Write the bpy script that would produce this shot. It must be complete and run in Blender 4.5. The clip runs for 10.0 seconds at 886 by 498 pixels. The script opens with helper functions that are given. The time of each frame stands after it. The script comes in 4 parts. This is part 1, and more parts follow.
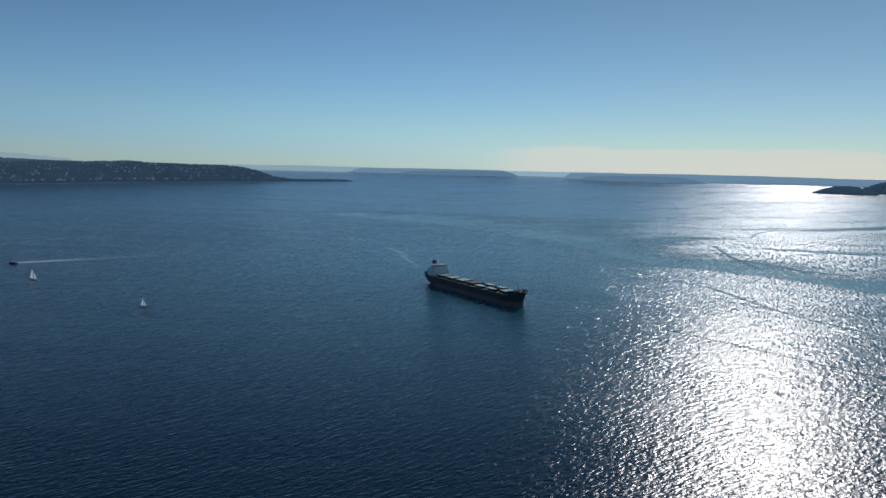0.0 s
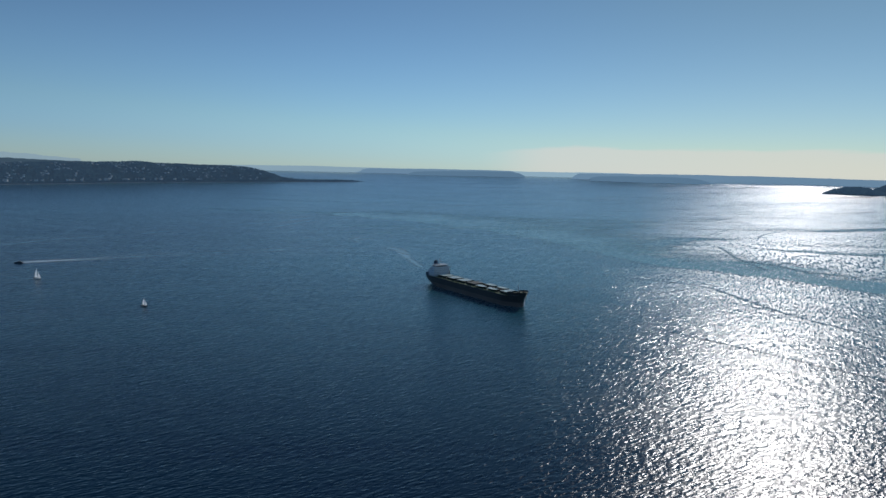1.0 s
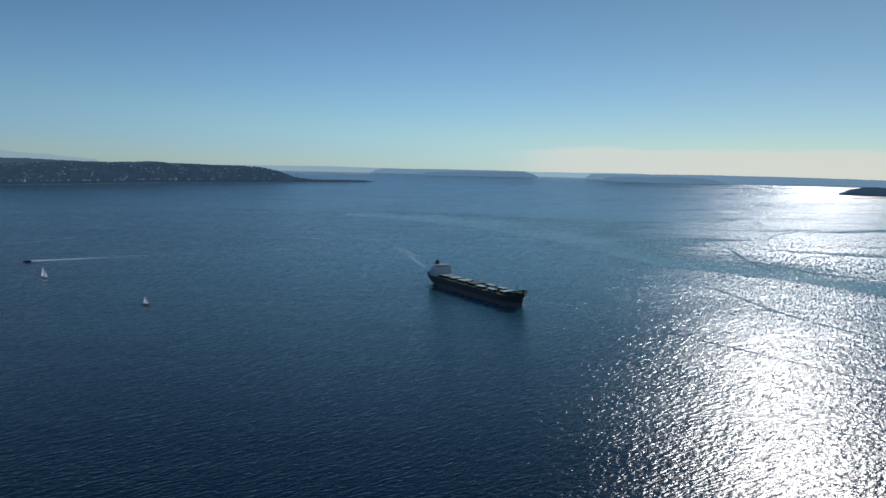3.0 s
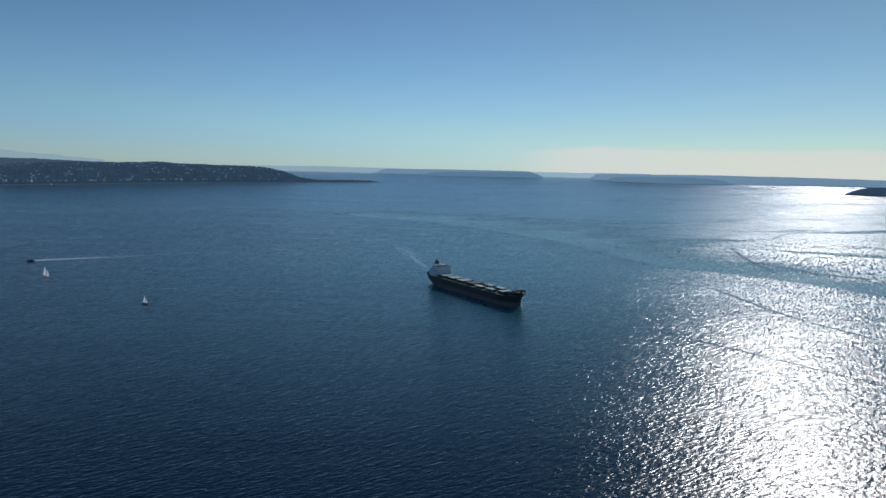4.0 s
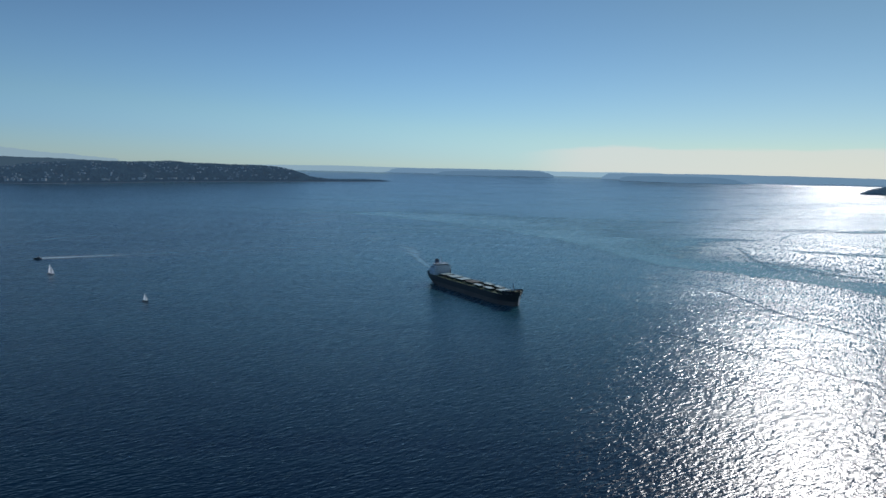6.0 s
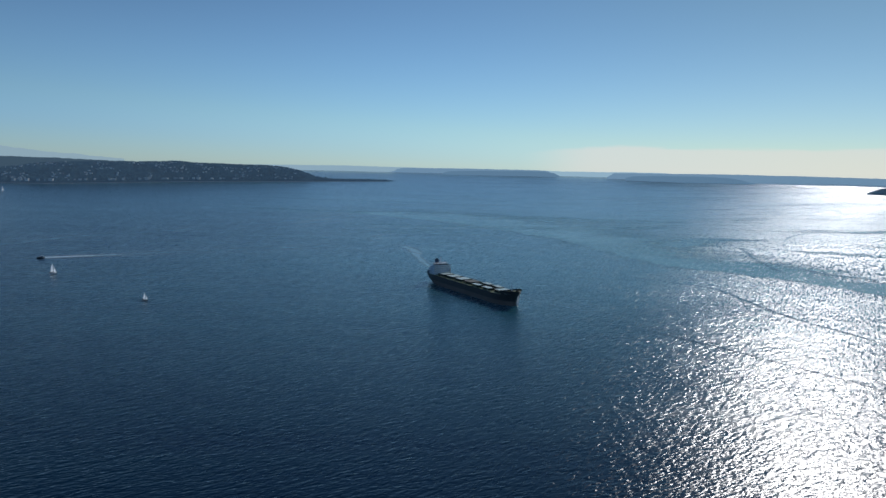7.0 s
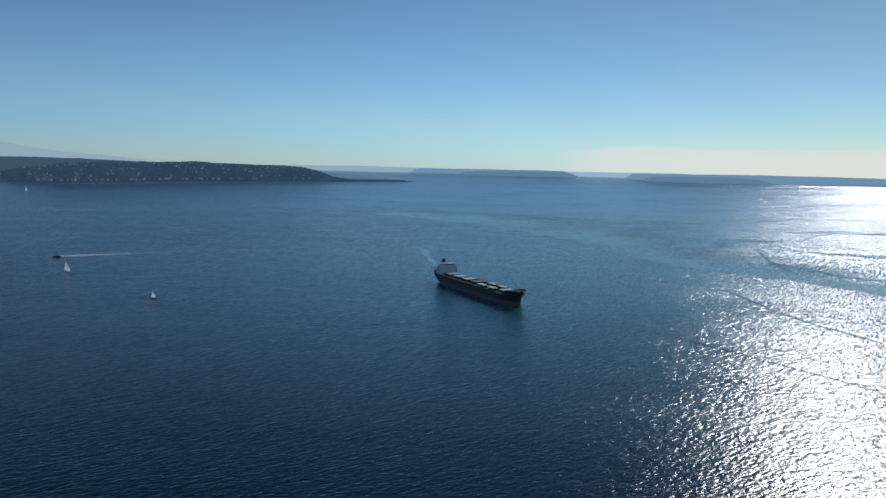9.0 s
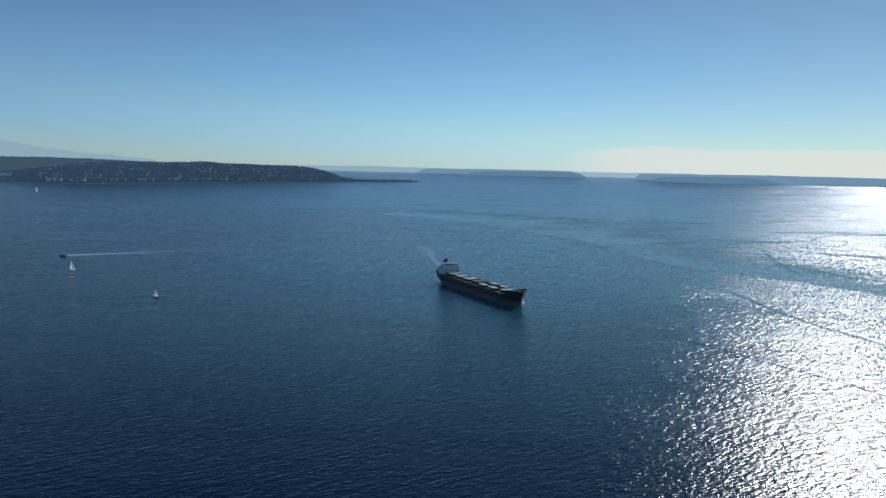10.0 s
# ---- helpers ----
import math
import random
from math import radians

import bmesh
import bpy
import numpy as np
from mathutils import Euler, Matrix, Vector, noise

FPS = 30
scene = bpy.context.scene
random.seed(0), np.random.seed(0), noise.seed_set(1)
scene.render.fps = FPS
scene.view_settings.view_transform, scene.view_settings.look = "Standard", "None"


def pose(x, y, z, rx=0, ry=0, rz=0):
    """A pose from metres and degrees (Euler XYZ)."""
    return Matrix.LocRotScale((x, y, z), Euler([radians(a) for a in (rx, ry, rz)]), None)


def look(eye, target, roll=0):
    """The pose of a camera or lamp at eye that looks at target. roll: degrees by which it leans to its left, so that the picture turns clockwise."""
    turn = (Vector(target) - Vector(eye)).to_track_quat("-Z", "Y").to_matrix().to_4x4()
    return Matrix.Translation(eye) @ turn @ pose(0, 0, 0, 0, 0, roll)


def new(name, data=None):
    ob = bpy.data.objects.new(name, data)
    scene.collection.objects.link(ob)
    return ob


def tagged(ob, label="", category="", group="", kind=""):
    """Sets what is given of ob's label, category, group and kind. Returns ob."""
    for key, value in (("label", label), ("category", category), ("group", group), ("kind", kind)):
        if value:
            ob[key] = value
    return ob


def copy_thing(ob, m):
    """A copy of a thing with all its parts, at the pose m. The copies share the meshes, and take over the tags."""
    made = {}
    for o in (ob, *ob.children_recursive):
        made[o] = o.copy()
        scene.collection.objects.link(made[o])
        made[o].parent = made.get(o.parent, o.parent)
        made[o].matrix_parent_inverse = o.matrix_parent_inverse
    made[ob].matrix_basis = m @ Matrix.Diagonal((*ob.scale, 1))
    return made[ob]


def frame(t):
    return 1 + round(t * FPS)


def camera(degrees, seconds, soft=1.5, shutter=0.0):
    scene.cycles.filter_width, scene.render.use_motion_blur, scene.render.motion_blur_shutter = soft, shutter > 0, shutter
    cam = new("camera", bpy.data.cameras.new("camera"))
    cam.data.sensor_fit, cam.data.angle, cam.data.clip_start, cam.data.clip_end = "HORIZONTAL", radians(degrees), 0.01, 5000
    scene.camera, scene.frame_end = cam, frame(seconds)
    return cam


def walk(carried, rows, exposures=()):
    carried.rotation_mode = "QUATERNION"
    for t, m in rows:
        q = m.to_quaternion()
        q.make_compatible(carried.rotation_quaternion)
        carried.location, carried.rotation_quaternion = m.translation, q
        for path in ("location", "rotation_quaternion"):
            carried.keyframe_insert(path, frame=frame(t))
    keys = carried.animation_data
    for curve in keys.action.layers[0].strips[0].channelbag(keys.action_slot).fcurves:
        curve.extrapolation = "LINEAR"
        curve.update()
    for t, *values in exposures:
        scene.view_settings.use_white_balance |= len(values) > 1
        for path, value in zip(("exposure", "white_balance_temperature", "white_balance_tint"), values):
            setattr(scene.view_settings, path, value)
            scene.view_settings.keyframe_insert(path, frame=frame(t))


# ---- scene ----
cam = camera(66.0, 10.0)
EYE_Z = 160.0
ROLL = 1.38
# seconds, x, y, heading to the left, pitch
PATH = (
    (0, 0.00, 0.00, 0.000, -6.845),
    (0.5, 5.12, 0.11, 0.385, -6.834),
    (1, 10.23, 0.19, 0.751, -6.824),
    (1.5, 15.17, 0.17, 1.103, -6.826),
    (2, 19.83, 0.05, 1.447, -6.832),
    (2.5, 24.50, -0.20, 1.752, -6.829),
    (4, 38.36, -1.18, 2.554, -6.815),
    (4.5, 42.96, -1.43, 2.824, -6.842),
    (5, 47.46, -1.55, 3.115, -6.865),
    (5.5, 51.95, -1.66, 3.409, -6.886),
    (7, 66.18, -2.08, 4.233, -6.918),
    (7.5, 70.81, -2.21, 4.595, -6.913),
    (8, 75.35, -2.36, 5.007, -6.909),
    (8.5, 79.77, -2.51, 5.448, -6.908),
    (9, 84.10, -2.65, 5.899, -6.913),
    (9.5, 88.67, -2.74, 6.320, -6.917),
    (10, 93.94, -2.76, 6.664, -6.918),
)


def drone(x, y, yaw, pitch):
    a, b = radians(yaw), radians(pitch)
    way = Vector((-math.sin(a) * math.cos(b), math.cos(a) * math.cos(b), math.sin(b)))
    eye = Vector((x, y, EYE_Z))
    return look(eye, eye + way * 100, ROLL)


walk(cam, [(t, drone(x, y, yaw, pitch)) for t, x, y, yaw, pitch in PATH], [(0, -0.79, 6500, 10), (4, -0.72, 6450, 10), (7, -0.66, 6400, 10), (10, -0.59, 6340, 10)])

# ---- daylight: afternoon sun ahead and to the right, clear sky, a cloud bank low over the far shore ----
SUN_AZ, SUN_EL = 27.8, 28.8
SUN_STRENGTH, SKY_STRENGTH = 2.5, 0.101


def sun_lamp():
    data = bpy.data.lights.new("sun", "SUN")
    data.energy, data.angle, data.color = SUN_STRENGTH, radians(0.53), (1.0, 0.945, 0.905)
    ob = new("sun", data)
    a, e = radians(SUN_AZ), radians(SUN_EL)
    to_sun = Vector((math.sin(a) * math.cos(e), math.cos(a) * math.cos(e), math.sin(e)))
    ob.matrix_world = look(to_sun * 900, (0, 0, 0))
    return ob


sun_lamp()


class Nodes:
    """Short hand for building a node tree."""

    def __init__(self, tree):
        self.tree = tree
        tree.nodes.clear()

    def add(self, kind, ins=None):
        node = self.tree.nodes.new(kind)
        for key, value in (ins or {}).items():
            if isinstance(value, bpy.types.NodeSocket):
                self.tree.links.new(value, node.inputs[key])
            else:
                node.inputs[key].default_value = value
        return node

    def math(self, op, a, b=0.0, c=0.0, clamp=False):
        node = self.add("ShaderNodeMath", {0: a, 1: b, 2: c})
        node.operation, node.use_clamp = op, clamp
        return node.outputs[0]

    def span(self, value, a, b, lo=0.0, hi=1.0, smooth=True):
        node = self.add("ShaderNodeMapRange", {0: value, 1: a, 2: b, 3: lo, 4: hi})
        node.interpolation_type = "SMOOTHSTEP" if smooth else "LINEAR"
        return node.outputs[0]

    def noise(self, vec, scale, detail=2.0, rough=0.5, stretch=(1, 1, 1), turn=0.0, warp=0.0):
        if turn:
            vec = self.add("ShaderNodeMapping", {0: vec, 2: (0, 0, radians(-turn))}).outputs[0]
        if stretch != (1, 1, 1):
            vec = self.add("ShaderNodeMapping", {0: vec, 3: stretch}).outputs[0]
        node = self.add("ShaderNodeTexNoise", {"Vector": vec, "Scale": scale, "Detail": detail, "Roughness": rough, "Distortion": warp})
        return node.outputs["Fac"]

    def mix(self, fac, a, b):
        node = self.add("ShaderNodeMix")
        node.data_type = "RGBA"
        for key, value in ((0, fac), (6, a), (7, b)):
            if isinstance(value, bpy.types.NodeSocket):
                self.tree.links.new(value, node.inputs[key])
            else:
                node.inputs[key].default_value = value if key == 0 else (*value[:3], 1.0)
        return node.outputs[2]


def daylight():
    world = bpy.data.worlds.new("sky")
    world.use_nodes = True
    scene.world = world
    n = Nodes(world.node_tree)
    tex = n.add("ShaderNodeTexSky")
    tex.sky_type, tex.sun_disc = "NISHITA", False
    tex.sun_elevation, tex.sun_rotation = radians(SUN_EL), radians(SUN_AZ)
    tex.altitude, tex.air_density, tex.dust_density, tex.ozone_density = 100.0, 1.0, 0.05, 1.6
    sky = tex.outputs[0]
    way = n.add("ShaderNodeTexCoord").outputs["Generated"]
    sep = n.add("ShaderNodeSeparateXYZ", {0: way})
    az = n.math("ARCTAN2", sep.outputs[0], sep.outputs[1])
    el = sep.outputs[2]
    # cloud bank: a low pale layer over the far shore, thin at its left end
    edge = n.noise(way, 7.0, 4.0, 0.55, (1, 1, 6))
    top = n.math("MULTIPLY_ADD", n.math("SUBTRACT", edge, 0.5), 0.018, 0.031)
    top = n.math("MULTIPLY", top, n.span(az, radians(-2), radians(9), 0.55, 1.0))
    low = n.math("SUBTRACT", 1.0, n.span(n.math("SUBTRACT", el, top), -0.0025, 0.003))
    side = n.span(az, radians(1.5), radians(8.5))
    bank = n.math("MULTIPLY", n.math("MULTIPLY", low, side), 0.6)
    # clear blue air of the coast: the low sky is less yellow than the model's
    tint = n.mix(n.span(el, 0.0, 0.30), (0.68, 0.99, 1.33), (0.645, 0.845, 1.01))
    tint = n.mix(n.span(az, radians(-15), radians(30)), tint, n.mix(n.span(el, 0.0, 0.30), (0.70, 0.90, 1.12), (0.61, 0.78, 0.81)))
    tint = n.mix(n.span(n.math("ADD", el, n.math("MULTIPLY", az, 0.06)), 0.0, 0.055), (0.60, 0.92, 1.43), tint)
    # the sky is darkened beside the sun, mostly above the view, to dim the water's reflections
    a, e = radians(SUN_AZ), radians(SUN_EL)
    near = n.add("ShaderNodeVectorMath", {0: way, 1: (math.sin(a) * math.cos(e), math.cos(a) * math.cos(e), math.sin(e))})
    near.operation = "DOT_PRODUCT"
    away = n.math("MULTIPLY", n.span(el, 0.13, 0.60), n.math("MULTIPLY", n.span(near.outputs["Value"], 0.92, 0.55), n.span(near.outputs["Value"], -0.40, 0.20)))
    tint = n.mix(away, tint, (0.22, 0.35, 0.52))
    blue = n.add("ShaderNodeMix", {0: 1.0})
    blue.data_type, blue.blend_type = "RGBA", "MULTIPLY"
    n.tree.links.new(sky, blue.inputs[6])
    n.tree.links.new(tint, blue.inputs[7])
    col = n.mix(bank, blue.outputs[2], (11.5, 11.15, 10.6))
    back = n.add("ShaderNodeBackground", {"Color": col, "Strength": SKY_STRENGTH})
    n.tree.links.new(back.outputs[0], n.add("ShaderNodeOutputWorld").inputs[0])


daylight()


# ---- materials ----
WAVES = {"heave": 0.55, "swell": 0.74, "chop": 0.43, "ripple": 0.02, "cross": 0.18, "lanes": 0.5}
ROUGH = (0.264, 0.302)
# flat blue glow mixed into land colours in place of haze
AIRLIGHT = (0.104, 0.210, 0.375)


def material(name):
    m = bpy.data.materials.new(name)
    m.use_nodes = True
    return m, Nodes(m.node_tree)


def finish(n, shader):
    n.tree.links.new(shader, n.add("ShaderNodeOutputMaterial").inputs[0])


def paint(name, color, other=None, rough=0.5, metal=0.0, scale=0.6, fine=6.0, bump=0.02, spec=0.5, spread=0.25, airlight=0.0):
    """Weathered paint or plain matter: two colours mottled at two scales, with slight relief. The last argument is the
    share given to a blue glow that paints in haze.
    """
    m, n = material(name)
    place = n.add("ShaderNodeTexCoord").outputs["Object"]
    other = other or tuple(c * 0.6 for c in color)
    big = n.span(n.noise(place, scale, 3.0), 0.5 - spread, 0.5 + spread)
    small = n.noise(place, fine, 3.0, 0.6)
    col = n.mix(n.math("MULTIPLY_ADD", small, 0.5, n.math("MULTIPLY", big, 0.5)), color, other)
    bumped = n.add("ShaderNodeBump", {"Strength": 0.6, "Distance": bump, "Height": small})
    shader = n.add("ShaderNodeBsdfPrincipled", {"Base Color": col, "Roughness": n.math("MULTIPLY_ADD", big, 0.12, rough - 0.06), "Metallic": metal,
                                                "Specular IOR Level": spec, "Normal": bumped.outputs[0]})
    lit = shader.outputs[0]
    if airlight:
        glow = n.add("ShaderNodeEmission", {"Color": (*AIRLIGHT, 1), "Strength": 1.0}).outputs[0]
        lit = n.add("ShaderNodeMixShader", {0: airlight, 1: lit, 2: glow}).outputs[0]
    finish(n, lit)
    return m


def water_surface(n, calm=0.0, pale=0.0, color=(0.0003, 0.0085, 0.0360)):
    """Sea water: low waves, chop and ripples as relief, with calmer and rougher patches of wind. Waves fade, roughness
    grows and the base colour pales with distance from the origin, to suit the camera's view.
    calm: how far the waves are laid, from 0 to 1; pale: share of a paler base colour that stands in for reflected low
    sky."""
    place = n.add("ShaderNodeNewGeometry").outputs["Position"]
    patch = n.span(n.noise(place, 0.004, 3.0, 0.55, (0.5, 1.6, 1.0), 4.0, 0.6), 0.33, 0.67)
    gust = n.span(n.noise(place, 0.02, 3.0, 0.6, (0.35, 1.5, 1.0), 2.0), 0.3, 0.7)
    wind = n.math("MULTIPLY_ADD", gust, 0.35, n.math("MULTIPLY", patch, 0.65))
    heave = n.noise(place, 0.075, 2.0, 0.5, (0.75, 1.2, 1.0), 34.0, 0.3)
    swell = n.noise(place, 0.17, 1.5, 0.5, (0.52, 1.45, 1.0), 38.0, 0.3)
    chop = n.noise(place, 0.40, 1.5, 0.5, (0.54, 1.45, 1.0), 28.0, 0.3)
    ripple = n.noise(place, 0.9, 2.0, 0.6, (0.85, 1.1, 1.0), 10.0)
    # cross, lanes, speck and sweep are stretched along the camera's view of the glitter
    cross = n.noise(place, 0.42, 2.0, 0.5, (1.0, 0.34, 1.0), -22.0, 0.2)
    lanes = n.noise(place, 0.32, 2.5, 0.6, (1.0, 0.15, 1.0), -27.0, 0.2)
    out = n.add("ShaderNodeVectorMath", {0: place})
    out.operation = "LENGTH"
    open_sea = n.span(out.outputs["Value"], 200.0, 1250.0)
    slick = n.span(n.noise(place, 0.007, 5.0, 0.62, (0.30, 2.0, 1.0), 6.0, 0.9), 0.555, 0.60)
    slick = n.math("MULTIPLY", slick, n.span(out.outputs["Value"], 900.0, 1700.0))
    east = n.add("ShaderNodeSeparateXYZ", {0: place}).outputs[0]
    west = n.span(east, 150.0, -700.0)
    slick = n.math("MULTIPLY", slick, n.math("MULTIPLY_ADD", west, -0.65, 1.0))
    force = n.math("MULTIPLY_ADD", wind, 0.40 * (1.0 - calm), 0.98 * (1.0 - calm))
    force = n.math("MULTIPLY", force, n.math("MULTIPLY_ADD", slick, -0.45, 1.0))
    away = out.outputs["Value"]
    high = n.math("MULTIPLY", cross, WAVES["cross"])
    for wave, key, near, far, least in ((heave, "heave", 900, 400, 0.0), (swell, "swell", 650, 350, 0.68), (chop, "chop", 420, 1200, 0.13), (ripple, "ripple", 300, 600, 0.0),
                                 (lanes, "lanes", 1150, 300, 0.0)):
        share = n.span(away, near, far, WAVES[key], WAVES[key] * least)
        high = n.math("MULTIPLY_ADD", wave, share, high)
    bumped = n.add("ShaderNodeBump", {"Strength": 1.0, "Distance": 1.0, "Height": n.math("MULTIPLY", high, force), "Normal": n.add("ShaderNodeCombineXYZ", {2: 1.0}).outputs[0]})
    rough = n.math("MULTIPLY_ADD", wind, n.math("MULTIPLY_ADD", open_sea, -0.035, 0.05), n.span(out.outputs["Value"], 450.0, 1900.0, *ROUGH))
    speck = n.span(n.noise(place, 0.50, 2.0, 0.6, (1.0, 0.13, 1.0), -27.0), 0.35, 0.65, -0.05, 0.04)
    sweep = n.span(n.noise(place, 0.24, 2.0, 0.6, (1.0, 0.10, 1.0), -27.0), 0.38, 0.62, -0.05, 0.04)
    rough = n.math("MULTIPLY_ADD", speck, n.math("MULTIPLY_ADD", open_sea, 0.6, 0.4), rough)
    rough = n.math("MULTIPLY_ADD", sweep, n.math("MULTIPLY", n.span(out.outputs["Value"], 700.0, 1500.0), n.span(out.outputs["Value"], 3000.0, 1700.0)), rough)
    rough = n.math("MULTIPLY_ADD", slick, -0.03, rough)
    rough = n.math("MULTIPLY", rough, 1.0 - 0.45 * calm)
    # farther water gets paler base colours that stand in for haze
    haze_tone = n.math("MULTIPLY", open_sea, n.math("MULTIPLY_ADD", west, -0.95, 1.0))
    color = n.mix(n.math("MULTIPLY", haze_tone, n.span(patch, 0.0, 1.0, 0.6, 1.0)), color, (0.098, 0.375, 0.460))
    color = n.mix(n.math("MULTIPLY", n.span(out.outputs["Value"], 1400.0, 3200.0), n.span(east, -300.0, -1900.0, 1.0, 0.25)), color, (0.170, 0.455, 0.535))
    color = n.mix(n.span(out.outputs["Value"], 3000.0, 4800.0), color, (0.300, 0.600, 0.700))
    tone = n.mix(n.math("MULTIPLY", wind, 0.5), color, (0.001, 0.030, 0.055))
    # slicks and calm bands: reflected low sky painted in as paler colour
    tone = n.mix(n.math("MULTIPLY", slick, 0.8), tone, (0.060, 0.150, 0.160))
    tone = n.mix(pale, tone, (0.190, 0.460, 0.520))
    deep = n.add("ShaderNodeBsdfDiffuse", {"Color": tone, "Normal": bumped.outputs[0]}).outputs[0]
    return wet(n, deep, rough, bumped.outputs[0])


def wet(n, under, rough, normal):
    """A water film over what lies under it."""
    gloss = n.add("ShaderNodeBsdfAnisotropic", {"Color": (0.82, 0.84, 0.86, 1), "Roughness": rough, "Normal": normal})
    gloss.distribution = "BECKMANN"
    fac = n.add("ShaderNodeFresnel", {"IOR": 1.333, "Normal": normal}).outputs[0]
    return n.add("ShaderNodeMixShader", {0: fac, 1: under, 2: gloss.outputs[0]}).outputs[0]


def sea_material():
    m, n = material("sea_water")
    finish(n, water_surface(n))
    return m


def streak_material(name, color=None, cover=0.8, grain=0.12, calm=0.0, pale=0.0, tear=0.8, gain=1.0, fade=(0.55, 1.0), reach=-0.1, lean=False):
    """A streak of foam, or of calmed water if it has no colour, on the sea with ragged, fading borders; lean: crisp on one side, thinning out towards the other. UV: u along it, v across it."""
    m, n = material(name)
    run = n.add("ShaderNodeUVMap")
    run.uv_map = "run"
    uv = run.outputs[0]
    place = n.add("ShaderNodeNewGeometry").outputs["Position"]
    sep = n.add("ShaderNodeSeparateXYZ", {0: uv})
    across = n.math("ABSOLUTE", n.math("MULTIPLY_ADD", sep.outputs[1], 2.0, -1.0))
    if lean:
        across = n.math("MAXIMUM", n.math("MULTIPLY_ADD", sep.outputs[1], -9.0, 1.0), n.math("MULTIPLY", sep.outputs[1], 1.15))
    ends = n.math("MULTIPLY", n.span(sep.outputs[0], -0.02, 0.04), n.span(sep.outputs[0], fade[0], fade[1], 1.0, 0.0))
    ragged = n.noise(place, grain, 4.0, 0.65, (0.5, 1.5, 1))
    torn = n.span(n.noise(place, grain * 3.1, 4.0, 0.7, (0.45, 1.6, 1), 10.0), 0.36, 0.62)
    body = n.math("MULTIPLY", n.span(n.math("MULTIPLY_ADD", ragged, 1.4, n.math("SUBTRACT", reach, across)), 0.0, 0.9), ends)
    body = n.math("MULTIPLY", body, n.math("MULTIPLY_ADD", torn, tear * gain, (1.0 - tear) * gain), clamp=True)
    if color:
        top = n.add("ShaderNodeBsdfPrincipled", {"Base Color": (*color, 1), "Roughness": 0.6, "IOR": 1.333}).outputs[0]
    else:
        top = water_surface(n, calm, pale)
    clear = n.add("ShaderNodeBsdfTransparent").outputs[0]
    both = n.add("ShaderNodeMixShader", {0: n.math("MULTIPLY", body, cover), 1: clear, 2: top}).outputs[0]
    finish(n, both)
    return m


def distance_material(name, land, airlight, fac, grain=0.012):
    """Far land with a flat bluish glow mixed into it that paints in the haze."""
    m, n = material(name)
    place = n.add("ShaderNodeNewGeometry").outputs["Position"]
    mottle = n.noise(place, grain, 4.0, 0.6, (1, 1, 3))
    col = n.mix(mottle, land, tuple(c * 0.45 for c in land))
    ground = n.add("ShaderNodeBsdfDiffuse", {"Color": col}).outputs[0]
    glow = n.add("ShaderNodeEmission", {"Color": (*airlight, 1), "Strength": 1.0}).outputs[0]
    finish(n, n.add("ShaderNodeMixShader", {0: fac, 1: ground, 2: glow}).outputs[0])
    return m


def sailcloth():
    """White cloth that the sun shines through."""
    m, n = material("sailcloth")
    place = n.add("ShaderNodeTexCoord").outputs["Object"]
    seam = n.span(n.noise(place, 0.6, 3.0, 0.5, (0.3, 0.3, 2.0)), 0.3, 0.7)
    col = n.mix(seam, (0.90, 0.95, 0.98), (0.86, 0.91, 0.94))
    solid = n.add("ShaderNodeBsdfDiffuse", {"Color": col}).outputs[0]
    lit = n.add("ShaderNodeBsdfTranslucent", {"Color": col}).outputs[0]
    finish(n, n.add("ShaderNodeMixShader", {0: 0.7, 1: solid, 2: lit}).outputs[0])
    return m


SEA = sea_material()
FOAM = streak_material("boat_wake_foam", (0.82, 0.95, 1.0), cover=1.0, grain=0.4, tear=0.25, gain=3.6, fade=(0.25, 1.0), reach=0.15)
FAINT = streak_material("thinned_foam", (0.46, 0.80, 0.98), cover=0.75, grain=0.05, tear=0.7, gain=1.8, reach=0.15)
OLD = streak_material("old_wake_line", (0.50, 0.82, 0.98), cover=0.95, grain=0.02, tear=0.55, gain=2.4, fade=(0.8, 1.0))
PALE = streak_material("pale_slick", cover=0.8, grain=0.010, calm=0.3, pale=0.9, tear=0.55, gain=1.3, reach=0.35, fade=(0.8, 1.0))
CALM = streak_material("calm_slick", cover=0.95, grain=0.10, calm=0.7, tear=0.5, gain=2.0, fade=(0.8, 1.0))
LULL = streak_material("lull_patch", cover=0.9, grain=0.012, calm=0.42, pale=0.5, tear=0.5, gain=2.0, fade=(0.9, 1.0), reach=0.2)
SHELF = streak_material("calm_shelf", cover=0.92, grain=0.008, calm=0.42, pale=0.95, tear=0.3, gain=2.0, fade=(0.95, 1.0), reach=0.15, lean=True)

HULL_BLACK = paint("hull_black", (0.030, 0.030, 0.033), (0.050, 0.045, 0.043), 0.42, scale=0.12, fine=1.2)
HULL_RED = paint("antifouling_red", (0.150, 0.112, 0.098), (0.105, 0.082, 0.073), 0.42, scale=0.15, fine=1.5)
DECK = paint("deck_paint", (0.085, 0.140, 0.060), (0.055, 0.080, 0.040), 0.7, scale=0.2, fine=1.4)
# bright yellow that stands in for sunlight along the deck edge
SUNLIT_EDGE = paint("sunlit_edge_yellow", (0.74, 0.78, 0.36), (0.54, 0.58, 0.24), 0.45, scale=0.25, fine=1.2, spec=0.8)
COVER = paint("hatch_cover_cream", (0.84, 0.96, 0.86), (0.72, 0.84, 0.73), 0.37, scale=0.15, fine=1.0, spec=0.9)
